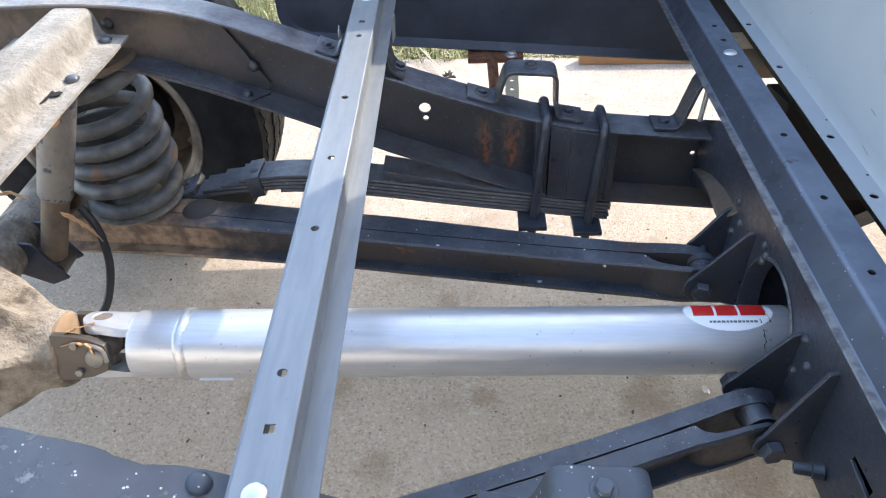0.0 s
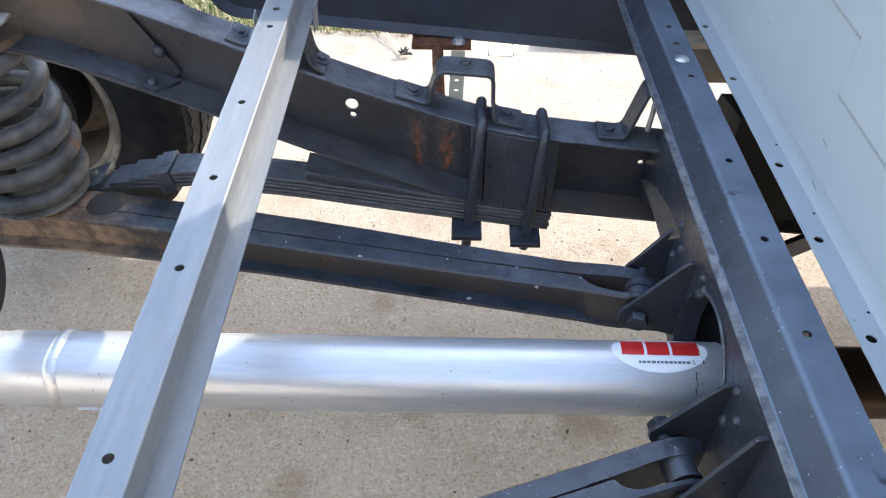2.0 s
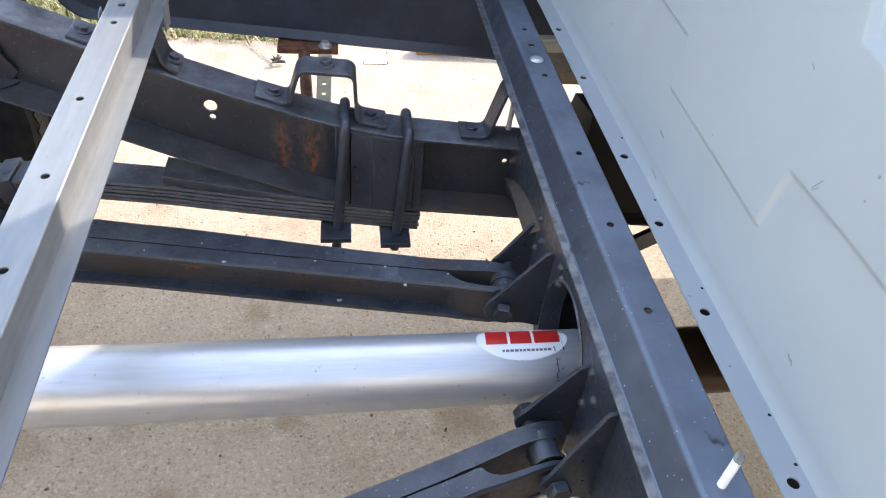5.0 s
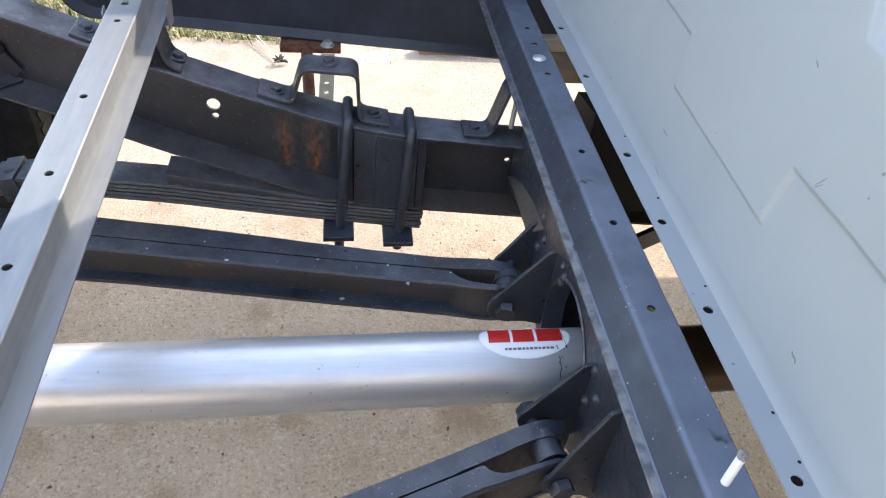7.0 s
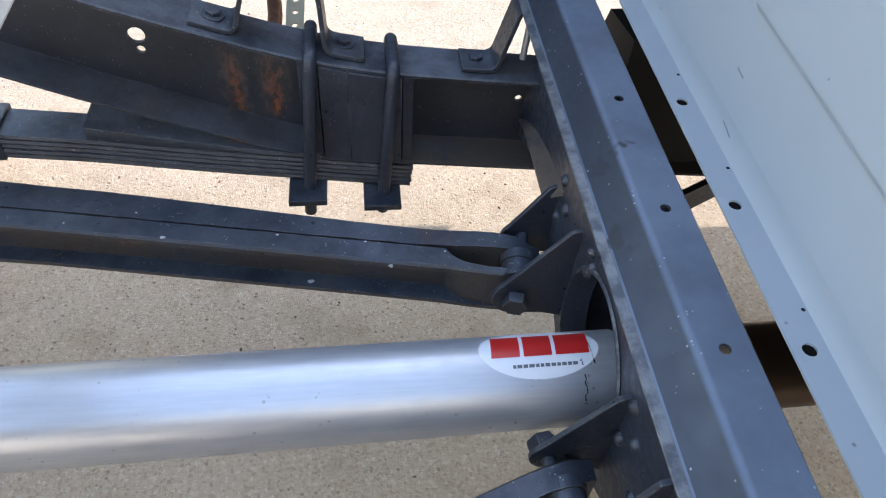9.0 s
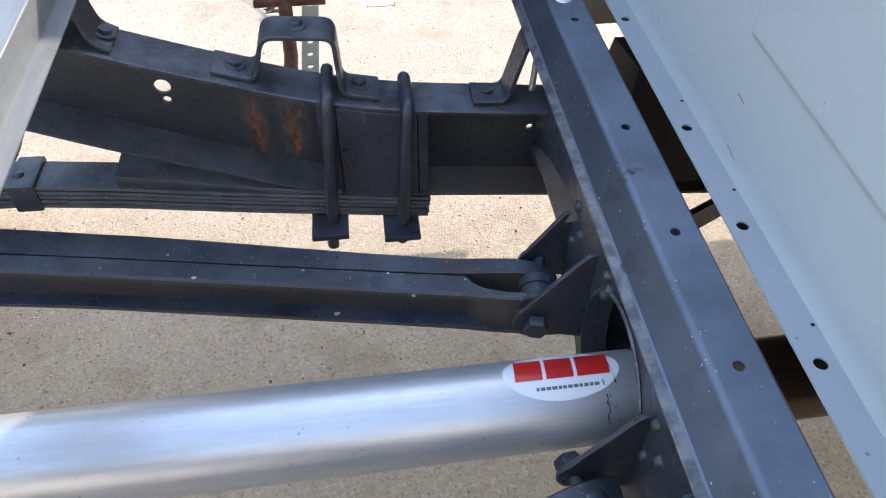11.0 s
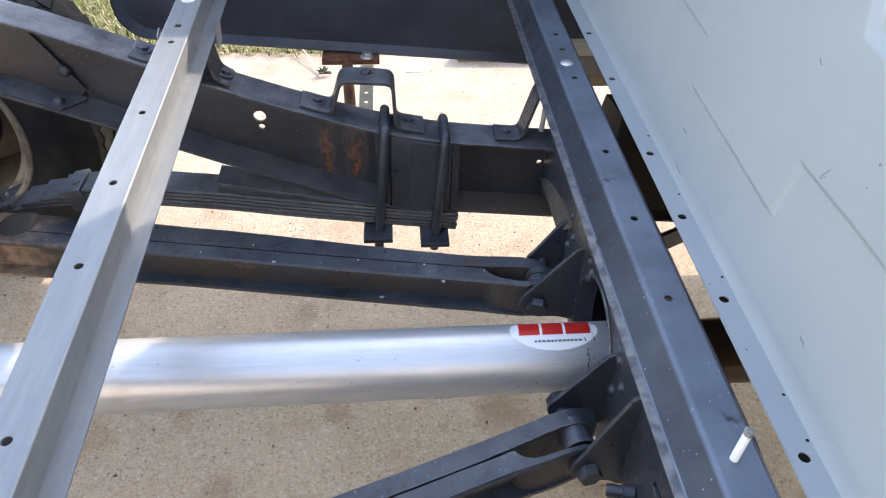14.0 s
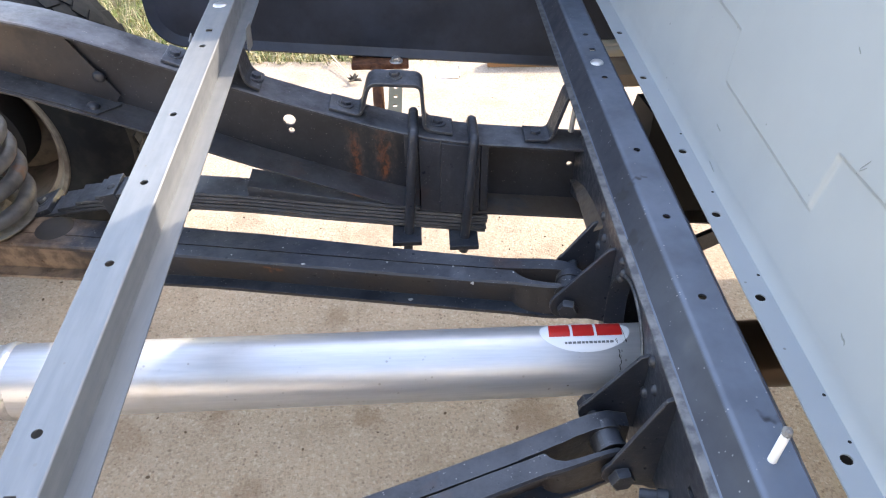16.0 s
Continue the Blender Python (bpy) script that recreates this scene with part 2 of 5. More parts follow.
_c = _m.mix(_m.math("MULTIPLY", _m.ramp(_m.noise(26, 9, 0.75), 0.60, 0.75), 0.40), _c, (0.36, 0.355, 0.345))
_c = _m.mix(_m.ramp(_b, 0.6, 0.8), _c, (0.50, 0.478, 0.44))
_m.color(_c).rough(_m.ramp(_m.noise(60, 6), 0.3, 0.7, 0.34, 0.44)).bump(_m.noise(140, 4), 0.03, 0.0005)
ALU = _m.mat
_m = Nodes("weld_bead_aluminium", 0.42, 0.95)
_m.color(_m.mix(_m.noise(120, 4), (0.5, 0.5, 0.5), (0.75, 0.75, 0.75))).bump(_m.noise(150, 3), 0.5, 0.002)
WELD = _m.mat

_m = Nodes("cab_grey_blue_paint", 0.38)
_c = _m.mix(_m.ramp(_m.noise(3.5, 5), 0.3, 0.7), (0.258, 0.286, 0.306), (0.278, 0.308, 0.328))
_c = _m.mix(_m.math("MULTIPLY", _m.ramp(_m.noise(40, 8), 0.66, 0.74), 0.25), _c, (0.272, 0.296, 0.314))
_c = _m.mix(_m.math("MULTIPLY", flecks(_m, 45, 0.09), 0.8), _c, (0.12, 0.12, 0.12))
_m.color(_c).rough(_m.ramp(_m.noise(15, 5), 0.3, 0.7, 0.34, 0.46)).bump(_m.noise(6, 3), 0.08, 0.004)
CAB = _m.mat

_m = Nodes("concrete", 0.9, 0, 0.25)
_f, _a, _big = _m.noise(160, 6, 0.7), _m.cells(210, "Color"), _m.noise(2.2, 6, 0.65)
_c = _m.mix(_m.ramp(_big, 0.3, 0.72), (0.300, 0.240, 0.188), (0.368, 0.306, 0.248))
_c = _m.mix(_m.math("MULTIPLY", _m.ramp(_f, 0.38, 0.68), 0.55), _c, (0.455, 0.395, 0.328))
_sep = _m.t.nodes.new("ShaderNodeSeparateColor")
_m.link(_a, _sep.inputs[0])
_c = _m.mix(_m.math("MULTIPLY", _m.ramp(_sep.outputs[0], 0.70, 0.9), 0.38), _c, (0.175, 0.140, 0.108))
_c = _m.mix(_m.math("MULTIPLY", _m.ramp(_sep.outputs[1], 0.80, 0.95), 0.30), _c, (0.56, 0.51, 0.445))
_c = _m.mix(_m.math("MULTIPLY", _m.ramp(_sep.outputs[2], 0.72, 0.9), 0.22), _c, (0.40, 0.275, 0.205))
_grit = _m.t.nodes.new("ShaderNodeSeparateColor")
_m.link(_m.cells(95, "Color"), _grit.inputs[0])
_pit = _m.math("MULTIPLY", _m.ramp(_m.cells(95), 0.40, 0.12), _m.ramp(_grit.outputs[0], 0.80, 0.88))
_c = _m.mix(_m.math("MULTIPLY", _pit, 0.42), _c, (0.13, 0.10, 0.078))
_c = _m.mix(_m.math("MULTIPLY", _m.ramp(_m.noise(5.0, 5), 0.52, 0.68), 0.42), _c, (0.215, 0.165, 0.122))
_c = _m.mix(_m.math("MULTIPLY", _m.ramp(_m.noise(13, 6, 0.65), 0.58, 0.72), 0.30), _c, (0.175, 0.140, 0.110))
_c = _m.mix(flecks(_m, 16, 0.07), _c, (0.07, 0.055, 0.045))
_c = _m.mix(_m.math("MULTIPLY", flecks(_m, 60, 0.16), 0.6), _c, (0.10, 0.078, 0.06))
_x, _y = _m.axis(0), _m.axis(1)
_wob = _m.math("MULTIPLY", _m.math("SUBTRACT", _m.noise(18, 7, 0.65), 0.5), 0.11)
for cx, cy, r, k in ((0.40, 0.955, 0.075, 0.60), (0.42, 1.02, 0.06, 0.35), (-0.24, 0.985, 0.05, 0.55), (0.066, 0.96, 0.04, 0.45), (-0.025, 1.25, 0.05, 0.4), (-0.41, 0.93, 0.07, 0.4), (0.55, 0.80, 0.10, 0.45), (-0.15, 0.80, 0.05, 0.35)):
    dx, dy = _m.math("SUBTRACT", _x, cx), _m.math("SUBTRACT", _y, cy)
    d = _m.math("ADD", _m.math("SQRT", _m.math("ADD", _m.math("MULTIPLY", dx, dx), _m.math("MULTIPLY", dy, dy)), 0.0), _wob)
    _c = _m.mix(_m.math("MULTIPLY", _m.ramp(d, r, r * 0.25), k), _c, (0.185, 0.125, 0.082))
_m.color(_c).bump(_m.math("SUBTRACT", _m.math("ADD", _f, _m.noise(420, 2)), _pit), 0.75, 0.0025)
CONCRETE = _m.mat

_m = Nodes("lawn_soil", 0.95, 0, 0.1)
_m.color(_m.mix(_m.ramp(_m.noise(14, 8), 0.35, 0.65), (0.10, 0.085, 0.05), (0.13, 0.15, 0.05))).bump(_m.noise(40, 8), 0.8, 0.02)
SOIL = _m.mat
_m = Nodes("grass_blade", 0.6)
_info = _m.t.nodes.new("ShaderNodeNewGeometry").outputs["Random Per Island"]
_m.color(_m.mix(_m.ramp(_info, 0.1, 0.6), (0.085, 0.125, 0.030), (0.33, 0.28, 0.15)))
GRASS = _m.mat

_m = Nodes("tyre_rubber", 0.8, 0, 0.15)
_m.color(_m.mix(_m.ramp(_m.noise(25, 7), 0.4, 0.7), (0.011, 0.012, 0.014), (0.022, 0.022, 0.022))).bump(_m.noise(90, 4), 0.3, 0.001)
RUBBER = _m.mat
_m = Nodes("dusty_wheel_steel", 0.5, 0.3)
_m.color(_m.mix(_m.ramp(_m.noise(20, 8), 0.4, 0.65), (0.20, 0.168, 0.138), (0.09, 0.074, 0.06))).bump(_m.noise(80, 5), 0.4, 0.001)
RIM = _m.mat
_m = Nodes("dusty_rim_lip", 0.45, 0.4)
_m.color(_m.mix(_m.ramp(_m.noise(20, 8), 0.4, 0.65), (0.25, 0.228, 0.195), (0.12, 0.102, 0.085))).bump(_m.noise(80, 5), 0.3, 0.001)
RIM_LIP = _m.mat
_m = Nodes("rusty_steel", 0.85, 0.1, 0.3)
_n = _m.noise(40, 8, 0.7)
_c = _m.mix(_m.ramp(_n, 0.35, 0.65), (0.085, 0.035, 0.022), (0.21, 0.085, 0.045))
_m.color(_c).bump(_n, 0.6, 0.002)
RUST = _m.mat
_m = Nodes("zinc_bolt", 0.35, 0.8)
_m.color(_m.mix(_m.noise(60, 4), (0.45, 0.45, 0.44), (0.65, 0.66, 0.68)))
ZINC = _m.mat
_m = Nodes("yellow_zinc_strap", 0.5, 0.15)
_m.color(_m.mix(_m.noise(50, 5), (0.36, 0.29, 0.18), (0.50, 0.42, 0.29)))
STRAP = _m.mat
_m = Nodes("coil_paint", 0.5)
_n = _m.noise(24, 8)
_c = _m.mix(_m.ramp(_n, 0.35, 0.65), (0.052, 0.053, 0.056), (0.118, 0.113, 0.106))
_c = _m.mix(_m.ramp(_m.noise(13, 7), 0.60, 0.70), _c, (0.16, 0.075, 0.04))
_m.color(_c).bump(_n, 0.3, 0.002)
COIL = _m.mat
_m = Nodes("dusty_shock_paint", 0.6)
_c = _m.mix(_m.ramp(_m.noise(14, 7), 0.35, 0.6), (0.135, 0.122, 0.112), (0.225, 0.208, 0.190))
_c = _m.mix(_m.ramp(_m.noise(34, 6), 0.57, 0.61), _c, (0.055, 0.058, 0.090))
_m.color(_c).bump(_m.noise(60, 6), 0.3, 0.001)
SHOCK = _m.mat
_m = Nodes("rusty_shock_body", 0.7)
_c = _m.mix(_m.ramp(_m.noise(16, 7), 0.35, 0.65), (0.20, 0.145, 0.098), (0.105, 0.078, 0.058))
_m.color(_c).bump(_m.noise(70, 6), 0.4, 0.001)
SHOCK_LOW = _m.mat


def plain(name, c, rough=0.5, metal=0.0, c2=None, scale=40):
    m = Nodes(name, rough, metal)
    return m.color(m.mix(m.noise(scale, 5), c, c2 or tuple(v * 0.8 for v in c))).bump(m.noise(scale * 2, 4), 0.15, 0.001).mat


STICKER = plain("white_vinyl", (0.80, 0.81, 0.82), 0.3, 0, (0.78, 0.79, 0.80))
RED = plain("red_ink", (0.62, 0.025, 0.02), 0.3, 0, (0.55, 0.02, 0.02))
INK = plain("dark_ink", (0.03, 0.035, 0.03), 0.5)
PAPER = plain("cigarette_paper", (0.80, 0.80, 0.78), 0.7)
ASH = plain("grey_ash", (0.30, 0.29, 0.28), 0.9, 0, (0.10, 0.09, 0.08), 300)
SCRAP = plain("tan_torn_tape", (0.50, 0.30, 0.15), 0.6, 0, (0.35, 0.19, 0.09))
# Near-black that puts the shade beneath the cab into the colour.
SHADED = plain("underside_shade_black", (0.010, 0.009, 0.009), 0.8, 0, (0.016, 0.012, 0.010), 20)
HOSE = plain("black_rubber_hose", (0.02, 0.02, 0.021), 0.55)
WOOD = plain("weathered_timber", (0.36, 0.19, 0.09), 0.7, 0, (0.25, 0.125, 0.06), 25)
WOOD_OLD = plain("old_split_timber", (0.58, 0.43, 0.29), 0.85, 0, (0.30, 0.20, 0.13), 18)
DULL = plain("dull_greasy_steel", (0.30, 0.29, 0.27), 0.45, 0.5, (0.16, 0.14, 0.12), 90)
WOOD_PALE = plain("pale_sawn_timber", (0.75, 0.66, 0.52), 0.8, 0, (0.62, 0.53, 0.41), 18)
OILY = plain("oily_dark_steel", (0.06, 0.055, 0.05), 0.4, 0.5, (0.14, 0.12, 0.10), 30)
OILY_TUBE = plain("oily_brown_steel", (0.16, 0.105, 0.070), 0.33, 0.75, (0.10, 0.068, 0.048), 14)
TANRING = plain("tan_caked_ring", (0.36, 0.245, 0.15), 0.85, 0, (0.15, 0.095, 0.06), 45)
GREY_INK = plain("grey_print", (0.16, 0.17, 0.18), 0.4)
STRAW = plain("dry_straw", (0.55, 0.50, 0.40), 0.7)
SEED = plain("dark_seed_head", (0.03, 0.026, 0.022), 0.8)
DEBRIS = plain("dry_leaf_bits", (0.09, 0.06, 0.035), 0.8)
VOID = plain("dark_hole_inside", (0.006, 0.005, 0.005), 1.0)
DUSTY_RUBBER = plain("dusty_rubber", (0.055, 0.047, 0.042), 0.8, 0, (0.030, 0.028, 0.027), 40)
SCUFF = plain("scuffed_paint", (0.20, 0.222, 0.226), 0.6)
CHIP = plain("bare_chip", (0.62, 0.62, 0.60), 0.7)
PALE = plain("pale_leaf_bit", (0.55, 0.50, 0.44), 0.8)
_m = Nodes("clear_plastic", 0.08)
_m.bsdf.inputs["Transmission Weight"].default_value = 1.0
_m.bsdf.inputs["IOR"].default_value = 1.3
CLEAR = _m.color((0.95, 0.97, 0.98)).mat


# ---- mesh helpers ----
def link_mesh(name, bm, material, smooth=35):
    bmesh.ops.remove_doubles(bm, verts=bm.verts, dist=1e-6)
    bmesh.ops.recalc_face_normals(bm, faces=bm.faces)
    me = bpy.data.meshes.new(name)
    bm.to_mesh(me)
    bm.free()
    me.materials.append(material)
    if smooth:
        me.shade_smooth()
        me.set_sharp_from_angle(angle=radians(smooth))
    return new(name, me)


def part(name, bm, material, parent, label="", smooth=35):
    ob = link_mesh(name, bm, material, smooth)
    ob.parent = parent
    return tagged(ob, label)


def thing(name, label, category, base=(0, 0, 0), group="", kind=""):
    """An empty at the base of a thing; parts are built in world coordinates and shifted under it."""
    ob = new(name)
    ob.empty_display_size = 0.05
    return tagged(ob, label, category, group, kind)


def loft(bm, rings, closed=True, caps=True):
    """Skin over rings of points, ring after ring."""
    rows = [[bm.verts.new(p) for p in ring] for ring in rings]
    n = len(rows[0])
    for a, b in zip(rows, rows[1:]):
        for i in range(n if closed else n - 1):
            j = (i + 1) % n
            bm.faces.new((a[i], a[j], b[j], b[i]))
    if caps and closed:
        bm.faces.new(list(reversed(rows[0])))
        bm.faces.new(rows[-1])
    return bm


def round_bar(bm, path, radius, sides=12, caps=True):
    """A round bar through the points; radius may be a list."""
    pts = [Vector(p) for p in path]
    radii = radius if isinstance(radius, (list, tuple)) else [radius] * len(pts)
    t0 = (pts[1] - pts[0]).normalized()
    u = t0.orthogonal().normalized()
    rings = []
    for i, p in enumerate(pts):
        t = (pts[min(i + 1, len(pts) - 1)] - pts[max(i - 1, 0)]).normalized()
        u = (u - t * u.dot(t)).normalized()
        v = t.cross(u)
        rings.append([p + (u * math.cos(a) + v * math.sin(a)) * radii[i] for a in (2 * math.pi * k / sides for k in range(sides))])
    return loft(bm, rings, True, caps)


def flat_bar(bm, path, width, thick, side):
    """A flat strip bent along the points; side is the direction of its width."""
    pts = [Vector(p) for p in path]
    side = Vector(side).normalized()
    rings = []
    for i, p in enumerate(pts):
        a, b = pts[max(i - 1, 0)], pts[min(i + 1, len(pts) - 1)]
        up = (b - a).normalized().cross(side).normalized()
        h, w = up * thick / 2, side * width / 2
        rings.append([p - w - h, p + w - h, p + w + h, p - w + h])
    return loft(bm, rings)


def soft_path(points, r=0.012, steps=5):
    """Rounds the inner corners of a run of points."""
    pts = [Vector(p) for p in points]
    out = [pts[0]]
    for a, b, c in zip(pts, pts[1:], pts[2:]):
        ra = min(r, (a - b).length * 0.45)
        rc = min(r, (c - b).length * 0.45)
        p, q = b + (a - b).normalized() * ra, b + (c - b).normalized() * rc
        for k in range(steps + 1):
            s = k / steps
            out.append(p.lerp(b, s).lerp(b.lerp(q, s), s))
    return out + [pts[-1]]


def box(bm, lo, hi, m=None, bevel=0.0):
    made = bmesh.ops.create_cube(bm, size=1)["verts"]
    lo, hi = Vector(lo), Vector(hi)
    for v in made:
        v.co = Vector([l + (c + 0.5) * (h - l) for l, h, c in zip(lo, hi, v.co)])
    if bevel:
        es = {e for v in made for e in v.link_edges}
        got = bmesh.ops.bevel(bm, geom=list(es), offset=bevel, segments=2, affect="EDGES", profile=0.6)
        made = list({v for v in bm.verts if v.is_valid and v in set(made)} | set(got["verts"]))
    if m is not None:
        bmesh.ops.transform(bm, matrix=m, verts=[v for v in made if v.is_valid])
    return bm


def ngon(cx, cy, r, n, turn=0.0, ry=None):
    return [(cx + r * math.cos(turn + 2 * math.pi * k / n), cy + (ry or r) * math.sin(turn + 2 * math.pi * k / n)) for k in range(n)]


def sheet(bm, outline, holes, thick, place):
    """A flat plate with holes cut through: 2D outline, thickness towards +w; place maps (u, v, w) to the world."""
    flat = bmesh.new()
    edges = []
    for ring in [outline, *holes]:
        vs = [flat.verts.new((u, v, 0)) for u, v in ring]
        edges += [flat.edges.new((vs[i], vs[(i + 1) % len(vs)])) for i in range(len(vs))]
    bmesh.ops.triangle_fill(flat, use_beauty=True, use_dissolve=False, edges=edges)
    flat.verts.index_update()
    low = {v.index: bm.verts.new(place(v.co.x, v.co.y, 0)) for v in flat.verts}
    top = {v.index: bm.verts.new(place(v.co.x, v.co.y, thick)) for v in flat.verts}
    for f in flat.faces:
        ids = [v.index for v in f.verts]
        bm.faces.new([low[i] for i in reversed(ids)])
        bm.faces.new([top[i] for i in ids])
    for e in flat.edges:
        if len(e.link_faces) == 1:
            a, b = e.verts[0].index, e.verts[1].index
            bm.faces.new((low[a], low[b], top[b], top[a]))
    flat.free()
    return bm


def turned(bm, profile, m, sides=24, caps=True):
    """A lathe body about local z: (radius, height) pairs."""
    rings = [[m @ Vector((r * math.cos(2 * math.pi * k / sides), r * math.sin(2 * math.pi * k / sides), h)) for k in range(sides)] for r, h in profile]
    return loft(bm, rings, True, caps)


def facing(p, d):
    """A matrix at p whose z looks along d."""
    return Matrix.Translation(p) @ Vector(d).to_track_quat("Z", "Y").to_matrix().to_4x4()


def bolt_mesh(r=0.011, h=0.008, washer=True):
    bm = bmesh.new()
    base = 0.0
    if washer:
        turned(bm, [(r * 1.45, 0), (r * 1.45, 0.0018), (r * 1.38, 0.0024)], Matrix.Identity(4), 20)
        base = 0.0022
    loft(bm, [[Vector((x, y, z)) for x, y in ngon(0, 0, rr, 6)] for rr, z in ((r, base), (r, base + h * 0.8), (r * 0.9, base + h))])
    return bm


def rivet_mesh(r=0.009, h=0.006):
    return turned(bmesh.new(), [(r * math.cos(a), h * math.sin(a)) for a in (0, 0.3, 0.6, 0.9, 1.2, 1.5)], Matrix.Identity(4), 14)


def fixing(name, kind, p, d, material, parent, r=0.011, h=0.008, label="", washer=True):
    bm = bolt_mesh(r, h, washer) if kind == "bolt" else rivet_mesh(r, h)
    bmesh.ops.transform(bm, matrix=facing(p, d), verts=bm.verts)
    return part(name, bm, material, parent, label)


def curve_at(table, x):
    """Smooth reading from a table of (x, value)."""
    xs, vs = [p[0] for p in table], [p[1] for p in table]
    return float(np.interp(x, xs, vs))


# ---- ground ----
bm = bmesh.new()
loft(bm, [[(-400, -400, -0.03), (400, -400, -0.03)], [(-400, 400, -0.03), (400, 400, -0.03)]], closed=False)
ground = link_mesh("ground", bm, SOIL, 0)
tagged(ground, "dry lawn soil around the concrete drive", "ground", kind="structure")
bm = bmesh.new()
_edge_far = [(x, 2.57 + 0.018 * noise.noise((x * 2.3, 0.5, 0)) - 0.03 * x) for x in np.linspace(6, -6, 70)]
sheet(bm, [(-25, -25), (25, -25), (25, 2.4), *_edge_far, (-25, 2.7)], [], 0.12, lambda u, v, w: (u, v, w - 0.12))
pavement = link_mesh("pavement", bm, CONCRETE, 0)
tagged(pavement, "sunlit beige concrete drive with stains and exposed grit", "concrete drive", kind="structure")

# Unseen wall, added to bounce warm sunlight into the shaded side.
bm = bmesh.new()
box(bm, (-9, -3.9, 0), (7, -3.7, 3.4))
tagged(link_mesh("wall_south", bm, plain("bounce_wall_paint", (0.60, 0.56, 0.50), 0.8, 0, (0.54, 0.50, 0.44), 6), 0), "plain cream wall out of view, added to bounce sunlight", "wall", kind="structure")

bm = bmesh.new()
rng = random.Random(5)
for _ in range(15000):
    x, d = rng.uniform(-1.7, 1.6), rng.random() ** 1.6 * 2.2
    y = 2.55 - 0.03 * x + d
    if -0.02 < x < 1.2 and d < 0.1 and rng.random() < 0.75:
        continue
    h, a, lean = rng.uniform(0.02, 0.06), rng.uniform(0, 6.28), rng.uniform(0.5, 1.5)
    w = rng.uniform(0.0015, 0.003)
    dx, dy = math.cos(a), math.sin(a)
    p = Vector((x, y, -0.03))
    mid, tip = p + Vector((dx * h * lean * 0.4, dy * h * lean * 0.4, h * 0.6 + 0.02)), p + Vector((dx * h * lean, dy * h * lean, h * (1.05 - 0.5 * lean) + 0.022))
    s = Vector((-dy, dx, 0)) * w
    v = [bm.verts.new(q) for q in (p - s, p + s, mid + s * 0.8, mid - s * 0.8, tip)]
    bm.faces.new(v[:4])
    bm.faces.new((v[3], v[2], v[4]))
grass = link_mesh("grass", bm, GRASS, 0)
tagged(grass, "patchy green and straw-coloured grass beside the concrete", "grass", kind="stuff")

# ---- chassis frame ----
ZT = [(-1.3, 0.76), (-0.75, 0.784), (-0.6, 0.787), (-0.48, 0.776), (-0.4, 0.762), (-0.3, 0.722), (-0.2, 0.682), (-0.1, 0.642), (0.0, 0.606), (0.08, 0.578), (0.14, 0.558), (0.2, 0.543), (0.3, 0.526), (0.5, 0.508), (1.9, 0.39)]
ZB = [(-1.3, 0.68), (-0.6, 0.676), (-0.5, 0.656), (-0.36, 0.6), (-0.235, 0.55), (-0.137, 0.503), (-0.01, 0.454), (0.08, 0.418), (0.146, 0.391), (0.2, 0.381), (0.315, 0.372), (0.5, 0.353), (1.9, 0.235)]
XS = [-1.3, -0.9, -0.75, -0.65, -0.6, -0.54, -0.5, -0.45, -0.4, -0.35, -0.3, -0.25, -0.2, -0.15, -0.1, -0.05, 0, 0.05, 0.1, 0.14, 0.17, 0.2, 0.25, 0.3, 0.4, 0.5, 0.7, 1.2, 1.9]


def smooth_z(table, x):
    return sum(curve_at(table, x + k * 0.03) for k in (-2, -1, 0, 1, 2)) / 5


chassis = thing("chassis_frame", "black painted pickup ladder frame with worn rusty patches", "truck frame")
TW = 0.005


def rail(web_y, lip_y, holes=(), torn=0.0):
    """A C-channel rail whose flanges point from the web to the lip."""
    bm = bmesh.new()
    s = 1 if lip_y > web_y else -1
    top = [(x, smooth_z(ZT, x)) for x in XS]
    bot = [(x, smooth_z(ZB, x)) for x in XS]
    sheet(bm, bot + top[::-1], [ngon(hx, hz, r, 14) for hx, hz, r in holes], TW, lambda u, v, w: (u, web_y - s * w, v))
    for line, sign in ((top, -1), (bot, 1)):
        rings = []
        if torn and sign < 0:
            line = [(x, smooth_z(ZT, x)) for x in np.linspace(-1.3, 1.9, 420)]
        for x, z in line:
            a, b = web_y, lip_y
            if torn and sign < 0:
                rough = noise.noise((x * 60, 1, 2)) * 0.6 + noise.noise((x * 170, 4, 0)) * 0.4
                b -= s * torn * (0.5 + 0.5 * rough + 2.2 * math.exp(-((x + 0.235) / 0.022) ** 2) * (1 + 0.5 * rough))
            z2 = z + sign * TW
            rings.append([(x, a, z), (x, b - s * 0.002, z), (x, b, z + sign * 0.0015), (x, b, z2), (x, a, z2)])
        loft(bm, rings)
    return bm


FAR_WEB, FAR_LIP, NEAR_WEB, NEAR_LIP = 1.203, 1.140, 0.292, 0.358
far_rail = part("frame_rail", rail(FAR_WEB, FAR_LIP, [(-0.043, 0.549, 0.011), (-0.042, 0.528, 0.0055), (0.467, 0.44, 0.005)]), PAINT_RAIL, chassis)
far_rail.data.materials.append(PAINT_SILT)
for f in far_rail.data.polygons:
    if f.normal.z > 0.6 and f.center.z < (smooth_z(ZT, f.center.x) + smooth_z(ZB, f.center.x)) / 2:
        f.material_index = 1
part("frame_rail", rail(NEAR_WEB, NEAR_LIP, (), 0.0035), PEELED, chassis, "flaking grey-black rail paint")

